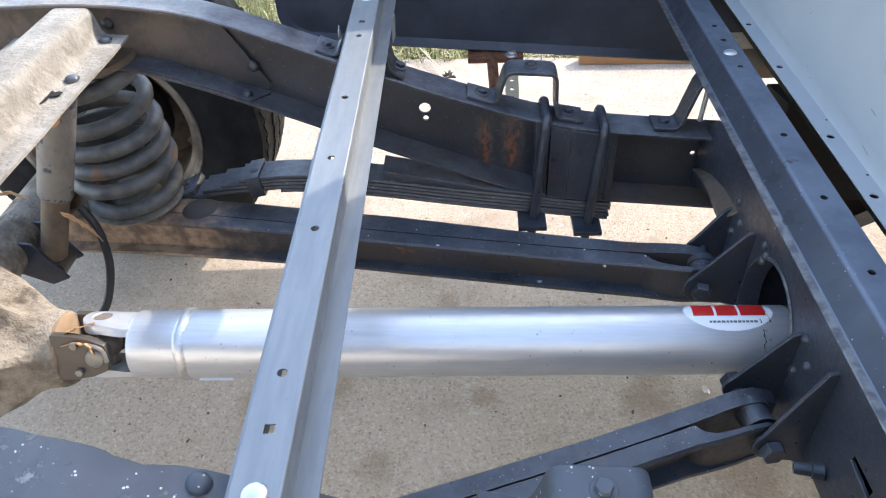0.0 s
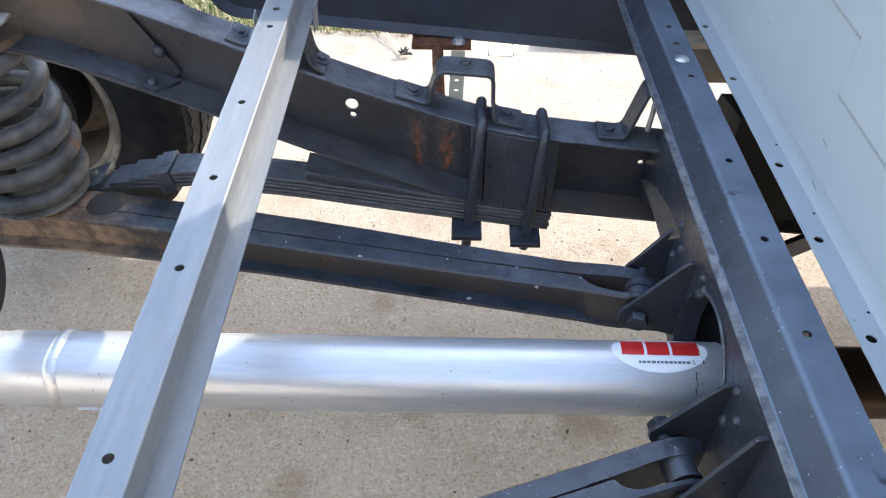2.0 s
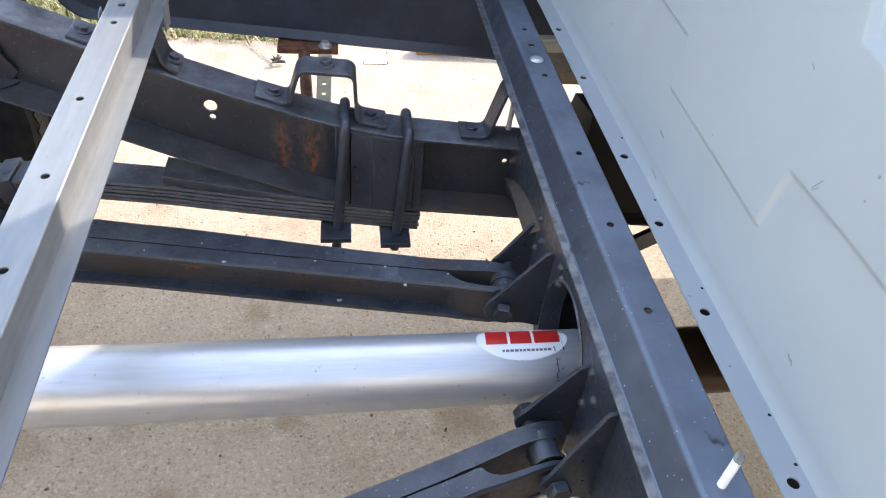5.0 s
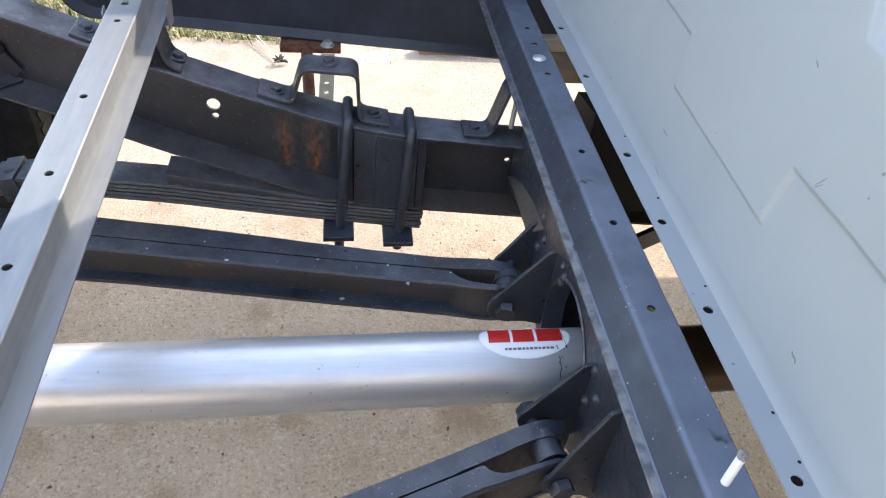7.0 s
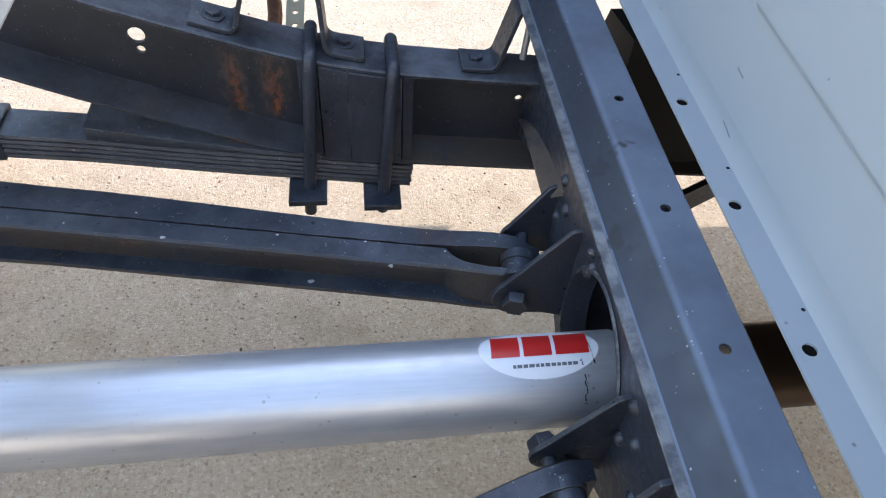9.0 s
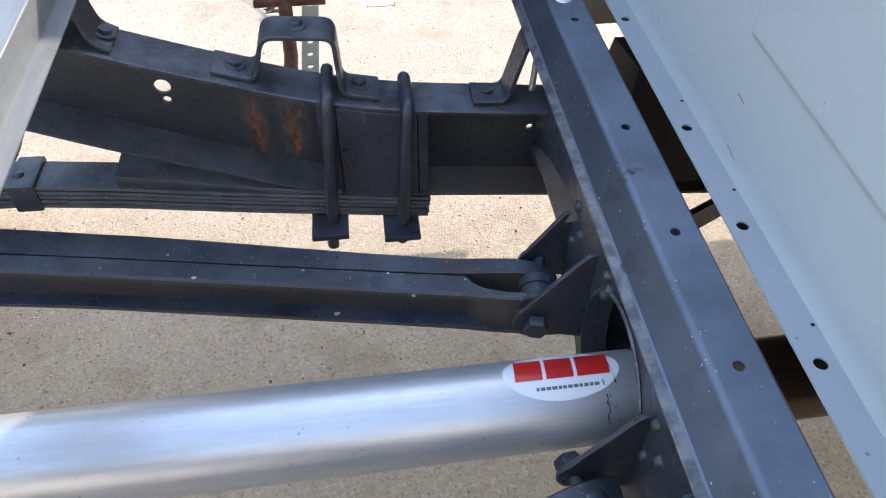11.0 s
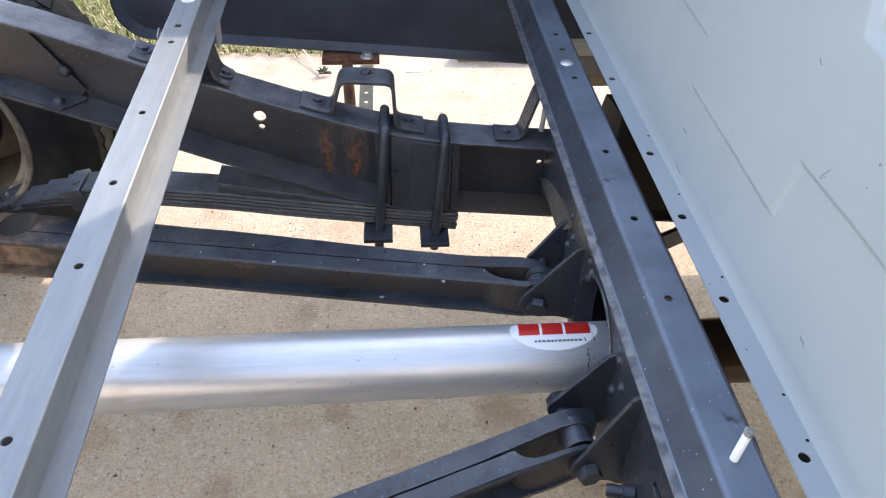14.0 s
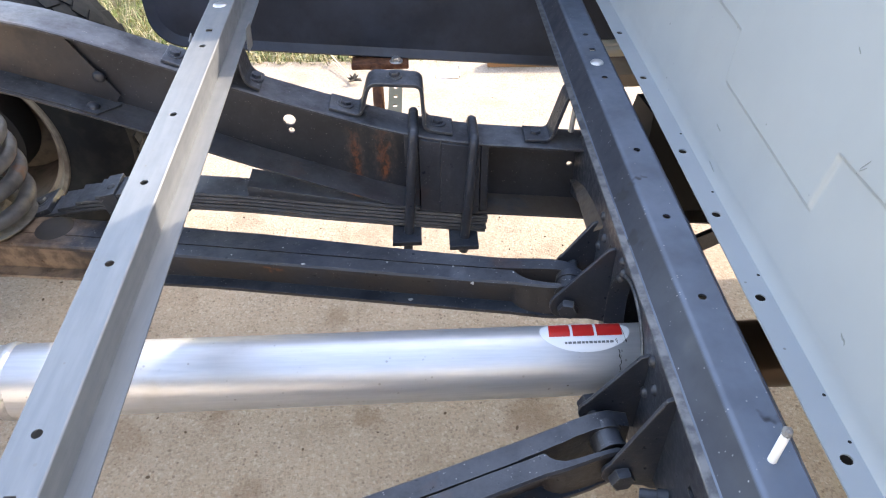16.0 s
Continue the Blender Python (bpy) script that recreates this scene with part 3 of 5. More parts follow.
# doubler plate inside the far rail
bm = bmesh.new()
_top = [(x, smooth_z(ZT, x) - 0.008) for x in (-0.75, -0.65, -0.55, -0.47, -0.40)]
_bot = [(x, smooth_z(ZB, x) + 0.008) for x in (-0.33, -0.4, -0.5, -0.6, -0.75)]
sheet(bm, _top + [(-0.345, 0.655), (-0.318, 0.61)] + _bot, [], 0.004, lambda u, v, w: (u, FAR_WEB - TW - w, v))
part("doubler_plate", bm, PAINT_RAIL, chassis)
bm = bmesh.new()
loft(bm, [[(x, FAR_WEB - 0.006, smooth_z(ZB, x) + 0.0055), (x, y1, smooth_z(ZB, x) + 0.0055), (x, y1, smooth_z(ZB, x) + 0.0095), (x, FAR_WEB - 0.006, smooth_z(ZB, x) + 0.0095)] for x, y1 in ((-0.75, 1.144), (-0.6, 1.144), (-0.5, 1.144), (-0.4, 1.144), (-0.345, 1.144), (-0.322, 1.19))])
part("doubler_flange", bm, PAINT_WORN, chassis)
fixing("rivet", "rivet", (-0.355, 1.163, smooth_z(ZB, -0.355) + 0.009), (0.25, 0, 1), PAINT, chassis)
fixing("rivet", "rivet", (-0.344, FAR_WEB - 0.009, 0.645), (0, -1, 0), PAINT, chassis)
fixing("rivet", "rivet", (-0.58, FAR_WEB - 0.009, 0.73), (0, -1, 0), PAINT, chassis)
for x in (-0.185, -0.074):
    fixing("rivet", "rivet", (x, NEAR_LIP - 0.016, smooth_z(ZT, x)), (0.38, 0, 0.93), PEELED, chassis, 0.0115, 0.008)

# rear hat-section crossmember, thick with dried dirt
bm = bmesh.new()
_prof = [(p[0], p[2]) for p in soft_path([Vector(p) for p in ((-0.715, 0, 0.733), (-0.650, 0, 0.733), (-0.640, 0, 0.780), (-0.572, 0, 0.780), (-0.562, 0, 0.733), (-0.522, 0, 0.733))], 0.013, 5)]
_ring = _prof + [(x, z - 0.004) for x, z in reversed(_prof)]
loft(bm, [[(x + 0.006 * noise.noise((y * 6, x * 9, 3)) * 0.4, y, z + 0.0025 * noise.noise((x * 30, y * 9, 1))) for x, z in _ring] for y in np.linspace(0.36, 1.138, 60)])
part("rear_crossmember", bm, DIRT, chassis, "crossmember coated in pale dried dirt")
fixing("rivet", "rivet", (-0.546, 0.975, 0.735), (0, 0, 1), PAINT, chassis, 0.011, 0.007)
fixing("rivet", "rivet", (-0.550, 1.112, 0.735), (0, 0, 1), PAINT, chassis, 0.011, 0.007)
bm = bmesh.new()
sheet(bm, [(-0.007, -0.026), (-0.002, -0.027), (0.002, -0.018), (0.001, -0.006), (0.008, -0.005), (0.014, -0.001), (0.016, 0.006), (0.009, 0.010), (0.003, 0.007), (-0.002, 0.012), (-0.007, 0.009), (-0.006, -0.004), (-0.009, -0.014)], [], 0.0006, lambda u, v, w: (-0.556 + u, 0.925 + v, 0.7362 + w))
part("torn_hole", bm, VOID, chassis, "dark ragged hole rusted through")

# main crossmember with the round drive shaft opening
CX = 0.475
CM_LOW = [(0.302, 0.362), (0.42, 0.372), (0.50, 0.374), (0.57, 0.372), (0.64, 0.335), (0.70, 0.298), (0.77, 0.285), (0.84, 0.298), (0.90, 0.335), (0.97, 0.372), (1.0, 0.41), (1.10, 0.414), (1.198, 0.375)]
bm = bmesh.new()
sheet(bm, CM_LOW + [(1.198, 0.50), (1.12, 0.56), (1.0, 0.60), (0.5, 0.60), (0.38, 0.56), (0.302, 0.50)], [ngon(0.772, 0.408, 0.098, 40, 0.0, 0.112), [(0.452, 0.470), (0.500, 0.474), (0.498, 0.486), (0.452, 0.488)]], 0.006, lambda u, v, w: (CX + w, u, v))
part("crossmember", bm, PAINT, chassis)
bm = bmesh.new()
loft(bm, [[(CX + d, 0.772 + (r - 0.014) * math.cos(a), 0.408 + r * math.sin(a)) for d, r in ((-0.001, 0.1135), (-0.003, 0.112), (0.028, 0.110), (0.028, 0.107), (-0.003, 0.109))] for a in np.linspace(0, 2 * math.pi, 41)], caps=False)
part("opening_rim", bm, PAINT, chassis)
bm = bmesh.new()
loft(bm, [[(CX + 0.006, y, z), (CX + 0.10, y, z), (CX + 0.10, y, z + 0.006), (CX + 0.006, y, z + 0.006)] for y, z in CM_LOW])
sheet(bm, CM_LOW + [(1.198, 0.50), (1.0, 0.54), (0.5, 0.54), (0.302, 0.50)], [ngon(0.772, 0.415, 0.098, 40), ngon(0.848, 0.382, 0.008, 12)], 0.006, lambda u, v, w: (CX + 0.10 + w, u, v))
loft(bm, [[(CX + 0.006, y, z), (CX + 0.10, y, z - 0.055), (CX + 0.10, y, z - 0.049), (CX + 0.006, y, z + 0.006)] for y, z in ((0.38, 0.555), (0.5, 0.593), (1.0, 0.593), (1.12, 0.555))])
part("crossmember_channel", bm, PAINT, chassis)
# lower lip that runs out to the far rail
bm = bmesh.new()
loft(bm, [[(xl, y, zl), (CX, y + dy, zu), (CX, y + dy, zu - 0.006), (xl, y, zl - 0.005)] for y, dy, xl, zl, zu in ((1.192, -0.02, 0.470, 0.412, 0.425), (1.14, -0.03, 0.464, 0.436, 0.455), (1.07, -0.035, 0.460, 0.452, 0.476), (0.985, -0.025, 0.460, 0.452, 0.484))])
part("crossmember_lip", bm, PAINT_SILT, chassis)

ARM_FAR, ARM_NEAR = 0.928, 0.612


def hanger(plates, tip_r=0.030):
    """Two triangular plates that carry a trailing arm bolt: (y, height of the top corner) each."""
    for y, top, tx, tz in plates:
        bm = bmesh.new()
        tip = [(tx + tip_r * math.cos(a), tz + tip_r * math.sin(a)) for a in np.linspace(radians(128), radians(262), 9)]
        sheet(bm, [(CX + 0.02, top - 0.004), (CX - 0.004, top), (CX - 0.012, top - 0.003)] + tip + [(tx + 0.033, 0.360), (CX, 0.352), (CX + 0.02, 0.352)], [], 0.006, lambda u, v, w: (u, y - 0.003 + w, v))
        part("hanger_plate", bm, PAINT, chassis)
    y_near = plates[0][0]
    for dz, dy in ((0.500, 0.085), (0.475, 0.06), (0.44, 0.085), (0.425, 0.03)):
        fixing("rivet", "rivet", (CX, y_near + dy, dz), (-1, 0, 0), PAINT, chassis, 0.008, 0.006)


hanger(((0.878, 0.505, 0.415, 0.392), (0.978, 0.478, 0.440, 0.388)))
hanger(((0.578, 0.535, 0.430, 0.390), (0.674, 0.500, 0.418, 0.390)), 0.024)
for y, z in ((0.833, 0.488), (0.826, 0.502), (0.838, 0.514)):
    fixing("weld_blob", "rivet", (CX, y, z), (-1, 0, 0.2), PAINT, chassis, 0.008, 0.007)
bm = bmesh.new()
turned(bm, [(0.0, 0.012), (0.0045, 0.012), (0.0045, 0.034), (0.0075, 0.034), (0.0085, 0.030), (0.0085, 0.014), (0.011, 0.013), (0.011, 0.0), (0.0, 0.0)], facing((CX, 0.528, 0.407), (-0.95, 0.27, -0.1)), 18)
part("pipe_stub", bm, PAINT, chassis)
bm = bmesh.new()
flat_bar(bm, [(0.575, 1.005, 0.355), (0.70, 1.062, 0.36), (0.84, 1.13, 0.365)], 0.032, 0.012, (0, 0.25, 1))
part("brace", bm, PAINT, chassis)

# ---- bed sills ----
def strip_holes(spots, r=0.0048):
    return [ngon(u, v, r, 12) if k == "o" else [(u - r, v - r), (u + r, v - r), (u + r, v + r), (u - r, v + r)] for k, u, v in spots]


galv = thing("bed_cross_sill", "bare galvanised steel bed sill with punched holes", "bed sill")
G0, G1 = Vector((-0.143, 0.12, 0.7035)), Vector((-0.159, 1.45, 0.746))
_gd = (G1 - G0).normalized()
_gx = Vector((1, 0, 0.02)).normalized()
_gz = _gx.cross(_gd).normalized()
_gx = _gd.cross(_gz).normalized()


def gput(u, v, w):
    """u across, v along, w up on the galvanised sill."""
    return G0 + _gx * u + _gd * v + _gz * w


GL, GW, GH = (G1 - G0).length, 0.043, 0.041
bm = bmesh.new()
_spots = [("o", 0.0215, y - 0.12) for y in (0.43, 0.63, 0.766, 0.913, 1.105)] + [("s", 0.0215, 0.371 - 0.12), ("s", 0.0215, 1.158 - 0.12)]
sheet(bm, [(0.002, 0), (GW - 0.002, 0), (GW - 0.002, GL), (0.002, GL)], strip_holes(_spots), 0.002, lambda u, v, w: gput(u, v, w - 0.002))
for side in (0, 1):
    e = GW if side else 0.0
    s = 1 if side else -1
    pr = [(e - s * 0.002, 0), (e - s * 0.0010, -0.0003), (e - s * 0.0003, -0.0010), (e, -0.002), (e - s * 0.004, -GH), (e + s * 0.0185, -GH - 0.0005), (e + s * 0.0185, -GH - 0.0025), (e - s * 0.006, -GH - 0.002), (e - s * 0.002, -0.002)]
    loft(bm, [[gput(u, v, w) for u, w in pr] for v in (0, GL)])
part("channel", bm, GALV, galv)
for v in (0.311, 1.25):
    fixing("carriage_bolt", "rivet", gput(0.0215, v - 0.12, 0), (0, 0, 1), ZINC, galv, 0.0115, 0.004, "shiny zinc bolt head")

dsill = thing("bed_cross_sill", "dark bluish steel bed sill with scuffed edge lip", "bed sill")
D_TOP = 0.652
bm = bmesh.new()
_spots = [("o", 0.491, y) for y in (0.318, 0.624, 0.766, 0.918, 1.135, 1.30)] + [("s", 0.491, 1.238)]
sheet(bm, [(0.473, 0.02), (0.512, 0.02), (0.512, 1.6), (0.473, 1.6)], strip_holes(_spots), 0.003, lambda u, v, w: (u, v, D_TOP - 0.003 + w))
_bend = [(0.473 - 0.0085 * math.sin(a), D_TOP - 0.0085 * (1 - math.cos(a))) for a in np.linspace(0, radians(53), 8)]
loft(bm, [[(x, y, z) for x, z in _bend + [(0.4475, 0.6205), (0.444, 0.6185), (0.444, 0.6155), (0.449, 0.6165), (0.473, D_TOP - 0.003)]] for y in (0.02, 1.6)])
loft(bm, [[(x, y, z) for x, z in ((0.512, D_TOP), (0.5145, D_TOP - 0.003), (0.519, 0.618), (0.535, 0.617), (0.535, 0.614), (0.516, 0.615), (0.511, D_TOP - 0.003))] for y in (0.02, 1.6)])
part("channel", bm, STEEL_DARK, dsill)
bm = bmesh.new()
loft(bm, [[(x, y, z) for x, z in ((0.4455, 0.6195), (0.4375, 0.6185), (0.4365, 0.617), (0.4375, 0.6155), (0.4455, 0.6155))] for y in (0.02, 1.6)])
part("edge_lip", bm, STEEL_EDGE, dsill, "scuffed bare edge lip")
fixing("carriage_bolt", "rivet", (0.489, 1.188, D_TOP), (0, 0, 1), ZINC, dsill, 0.0115, 0.004, "shiny zinc bolt head")

# brackets that carry the sills on the far rail
zr = lambda x: smooth_z(ZT, x)
hat = thing("body_mount_bracket", "black hat-shaped bracket bolted on the frame rail", "bracket", group="rail brackets")
bm = bmesh.new()
flat_bar(bm, soft_path([(0.036, 1.178, zr(0.036) + 0.0035), (0.088, 1.178, zr(0.088) + 0.004), (0.106, 1.178, 0.640), (0.192, 1.178, 0.634), (0.196, 1.18, zr(0.196) + 0.004), (0.245, 1.18, zr(0.245) + 0.004)], 0.014), 0.052, 0.006, (0, 1, 0))
part("strap", bm, PAINT_WORN, hat)
fixing("bolt", "bolt", (0.062, 1.178, zr(0.062) + 0.007), (0.3, 0, 1), PAINT, hat, 0.010, 0.006)
fixing("bolt", "bolt", (0.219, 1.182, zr(0.219) + 0.007), (0.1, 0, 1), PAINT, hat, 0.010, 0.006)
fixing("bolt", "bolt", (0.148, 1.178, 0.640), (0, 0, 1), PAINT, hat, 0.009, 0.007)
near_hat = copy_thing(hat, pose(0.012, -0.812, -0.012))
tagged(near_hat, "flaking grey hat-shaped bracket bolted on the rail")
for o in near_hat.children:
    o.data = o.data.copy()
    o.data.materials[0] = PEELED

zed = thing("body_mount_bracket", "black Z-shaped bracket between rail and dark sill", "bracket", group="rail brackets")
bm = bmesh.new()
flat_bar(bm, soft_path([(0.372, 1.178, zr(0.372) + 0.004), (0.418, 1.178, zr(0.418) + 0.004), (0.443, 1.178, 0.611), (0.475, 1.178, 0.611)], 0.014), 0.048, 0.006, (0, 1, 0))
part("strap", bm, PAINT, zed)
fixing("bolt", "bolt", (0.393, 1.18, zr(0.393) + 0.007), (0.1, 0, 1), PAINT, zed, 0.010, 0.005, washer=False)
bm = bmesh.new()
round_bar(bm, [(0.458, 1.165, 0.609), (0.453, 1.162, 0.535)], 0.0045, 12)
part("stud", bm, ZINC, zed, "bare threaded stud")

for sx, x0, x1 in ((-1, -0.218, -0.180), (1, -0.072, -0.098)):
    ell = thing("sill_bracket", "black angle bracket bolted to rail beside the galvanised sill", "bracket", group="rail brackets")
    bm = bmesh.new()
    pth = [(x0, 1.176, zr(x0) + 0.004), (x1 + sx * 0.006, 1.176, zr(x1) + 0.006), (x1 - sx * 0.002, 1.176, 0.689)]
    flat_bar(bm, soft_path(pth, 0.012), 0.056, 0.005, (0, 1, 0))
    part("angle", bm, PAINT_WORN, ell)
    fixing("bolt", "bolt", (x0 * 0.45 + x1 * 0.55 + sx * 0.006, 1.176, zr(x0 * 0.45 + x1 * 0.55) + 0.008), (0.35, 0, 1), PAINT, ell, 0.009, 0.006)
    bm = bmesh.new()
    flat_bar(bm, [(x1 + sx * 0.006, 1.222, 0.675), (x1 + sx * 0.008, 1.224, 0.716 if sx > 0 else 0.698)], 0.026, 0.0025, (0.1 * sx, 1, 0.1))
    part("tab", bm, GALV, ell, "bare steel tab")

# ---- drive shaft ----
TUBE_R = 0.0508
T0, T1 = Vector((-0.378, 0.728, 0.428)), Vector((0.36, 0.752, 0.404))
_td = (T1 - T0).normalized()


def axis_at(x):
    return T0 + _td * ((x - T0.x) / _td.x)


shaft = thing("drive_shaft", "large bare aluminium drive shaft with oval sticker", "drive shaft")
bm = bmesh.new()
round_bar(bm, [axis_at(x) for x in np.linspace(-0.372, 0.50, 24)], TUBE_R, 64)
part("tube", bm, ALU, shaft)
bm = bmesh.new()
round_bar(bm, [axis_at(x) for x in (0.501, 0.51, 1.0, 1.5)], [TUBE_R - 0.004, TUBE_R - 0.001, TUBE_R - 0.001, TUBE_R - 0.001], 48)
part("front_tube", bm, OILY_TUBE, shaft, "dark oily front tube")
bm = bmesh.new()
rings = []
for dx, lift in ((-0.008, 0.0), (-0.005, 0.0020), (0.0, 0.0030), (0.005, 0.0020), (0.008, 0.0)):
    ring = []
    for k in range(144):
        a = 2 * math.pi * k / 144
        ripple = 0.0003 * math.cos(48 * a) if lift else 0.0
        ring.append(axis_at(-0.374 + dx + 0.0012 * math.sin(5 * a) + 0.0004 * math.cos(48 * a)) + Vector((0, math.cos(a), math.sin(a))) * (TUBE_R + lift + ripple))
    rings.append(ring)
loft(bm, rings, caps=False)
part("weld_bead", bm, WELD, shaft, "rippled weld bead")
bm = bmesh.new()
round_bar(bm, [axis_at(x) for x in (-0.452, -0.446, -0.38)], [TUBE_R - 0.004, TUBE_R - 0.001, TUBE_R - 0.001], 48)
part("yoke_collar", bm, ALU, shaft)
for s in (-1, 1):
    bm = bmesh.new()
    out = [(-0.44, -0.036), (-0.44, 0.036), (-0.462, 0.035), (-0.478, 0.031)] + [(-0.497 + 0.027 * math.cos(a), 0.027 * math.sin(a)) for a in np.linspace(radians(80), radians(280), 12)] + [(-0.478, -0.031), (-0.462, -0.035)]
    up = Vector((0, 0.35, 0.94)).normalized()
    sd = up.cross(_td).normalized()

    def ear_spot(u, v, w):
        q = up * s * (0.028 + w) + sd * v
        return axis_at(u) + q * min(1.0, (TUBE_R - 0.002) / q.length)

    sheet(bm, out, [ngon(-0.497, 0, 0.0135, 18)], 0.018, ear_spot)
    part("yoke_ear", bm, ALU, shaft)

U_C = axis_at(-0.497)
bm = bmesh.new()
up = Vector((0, 0.35, 0.94)).normalized()
sd = up.cross(_td).normalized()
round_bar(bm, [U_C - up * 0.044, U_C + up * 0.044], 0.0125, 20)
round_bar(bm, [U_C - sd * 0.046, U_C + sd * 0.046], 0.0125, 20)
bmesh.ops.create_uvsphere(bm, u_segments=16, v_segments=10, radius=0.02, matrix=Matrix.Translation(U_C))
part("universal_joint_cross", bm, RIM, shaft, "greasy steel joint cross")

# sticker wrapped on the tube
def on_tube(x, deg, lift=0.0004):
    a = radians(deg)
    e1, e2 = Vector((0, 1, 0)), Vector((0, 0, 1))
    return axis_at(x) + (e1 * math.cos(a) + e2 * math.sin(a)) * (TUBE_R + lift)


def wrap(bm, x_of, lo, hi, lift, n=16):
    """A patch on the tube between two angle limits over a run of x."""
    rows = []
    for x, a, b in ((x, lo(x), hi(x)) for x in x_of):
        rows.append([bm.verts.new(on_tube(x, a + (b - a) * k / n, lift)) for k in range(n + 1)])
    for r, q in zip(rows, rows[1:]):
        for k in range(n):
            bm.faces.new((r[k], r[k + 1], q[k + 1], q[k]))
    return bm


S_X, S_W, S_A, S_H = 0.412, 0.064, 80.0, 39.0
bm = bmesh.new()
_half = lambda x: S_H * math.sqrt(max(0.0004, 1 - ((x - S_X) / S_W) ** 2))
wrap(bm, [S_X - S_W * math.cos(a) for a in np.linspace(0.02, math.pi - 0.02, 40)], lambda x: S_A - _half(x), lambda x: S_A + _half(x), 0.0004)
sticker = part("sticker", bm, STICKER, shaft, "white oval vinyl sticker")
for x0, x1 in ((0.363, 0.393), (0.397, 0.427), (0.431, 0.467)):
    bm = bmesh.new()
    rows = []
    for d in np.linspace(56, 91, 8):
        lean = (d - 56) / 35 * -0.003
        rows.append([bm.verts.new(on_tube(x + lean, d, 0.0009)) for x in np.linspace(x0, x1, 6)])
    for r, q in zip(rows, rows[1:]):
        for k in range(5):
            bm.faces.new((r[k], r[k + 1], q[k + 1], q[k]))
    part("logo_block", bm, RED, sticker, "red logo block")
rng = random.Random(14)
px = 0.381
while px < 0.446:
    w = rng.uniform(0.0030, 0.0058)
    bm = bmesh.new()
    wrap(bm, [px, px + w], lambda x: 101, lambda x: 105, 0.0009, 3)
    part("print_bar", bm, GREY_INK, sticker, "short grey bar of print")
    px += w + 0.0013
bm = bmesh.new()
rng = random.Random(3)


def pen(run, w):
    """A pen stroke on the tube: (x, degrees) points."""
    for (xa, da), (xb, db) in zip(run, run[1:]):
        n = 3
        for k in range(n):
            p, q = k / n, (k + 1) / n
            x0, x1, d0, d1 = xa + (xb - xa) * p, xa + (xb - xa) * q, da + (db - da) * p, da + (db - da) * q
            t = w * rng.uniform(0.6, 1.3)
            bm.faces.new([bm.verts.new(on_tube(x, d, 0.0010)) for x, d in ((x0 - t, d0 - t * 500), (x0 + t, d0 - t * 300), (x1 + t, d1 + t * 500), (x1 - t, d1 + t * 300))])


pen([(0.4545, 98.5), (0.4525, 101), (0.4550, 102), (0.4535, 104.5), (0.4550, 106)], 0.0006)
pen([(0.4550, 117), (0.4560, 122), (0.4545, 127), (0.4565, 131), (0.4570, 138), (0.4545, 141), (0.4555, 148)], 0.0006)
pen([(0.4545, 151), (0.4580, 151.5)], 0.0009)
pen([(0.4545, 100.5), (0.4655, 100)], 0.0003)
pen([(0.4655, 76), (0.4668, 99)], 0.0003)
pen([(0.4670, 99.5), (0.4672, 105)], 0.0008)
part("marker_scribble", bm, INK, shaft, "black marker scribble")

bm = bmesh.new()
loft(bm, [[on_tube(x, d, l) for d, l in ((214, -0.0005), (214, 0.003), (226, 0.0035), (238, 0.003), (238, -0.0005))] for x in (-0.357, -0.308)])
part("balance_weight", bm, ALU, shaft)

# ---- rear axle ----
axle = thing("rear_axle", "dirt-coated rear axle housing with pinion nose", "rear axle")
bm = bmesh.new()
_ax_knots = [(-0.550, 0.050), (-0.556, 0.056), (-0.585, 0.059), (-0.60, 0.064), (-0.63, 0.078), (-0.66, 0.096), (-0.70, 0.118), (-0.74, 0.14), (-0.80, 0.158), (-0.86, 0.15), (-0.92, 0.10), (-0.94, 0.03)]
_ax = [(x, curve_at(sorted(_ax_knots), x)) for x in np.linspace(-0.552, -0.94, 48)]
rings = []
for x, r in _ax:
    c = axis_at(x) + Vector((0, 0, -0.010))
    rings.append([c + Vector((0, math.cos(a), math.sin(a))) * r * (1 + min(1.0, max(0.0, (-0.575 - x) / 0.05)) * (0.30 * abs(math.cos(3 * a + 1.5708)) ** 6 - 0.11) + 0.05 * noise.noise((x * 14, math.cos(a) * 3, math.sin(a) * 3)) + 0.025 * noise.noise((x * 45, math.cos(a) * 9, math.sin(a) * 9))) for a in (2 * math.pi * k / 64 for k in range(64))])
loft(bm, rings)
part("differential_housing", bm, AXLE_DIRT, axle)
bm = bmesh.new()
for s in (1, -1):
    round_bar(bm, [(-0.80, 0.74 + s * 0.05, 0.40), (-0.80, 0.74 + s * 0.25, 0.40), (-0.80, 0.74 + s * 0.72, 0.40)], [0.055, 0.042, 0.04], 24)
part("axle_tube", bm, AXLE_DIRT, axle)
bm = bmesh.new()
turned(bm, [(0.020, 0.0), (0.046, 0.0), (0.048, 0.002), (0.048, 0.006), (0.045, 0.008), (0.02, 0.012)], facing(axis_at(-0.560), _td), 32)
part("pinion_flange", bm, TANRING, axle, "tan dirt-caked seal ring")
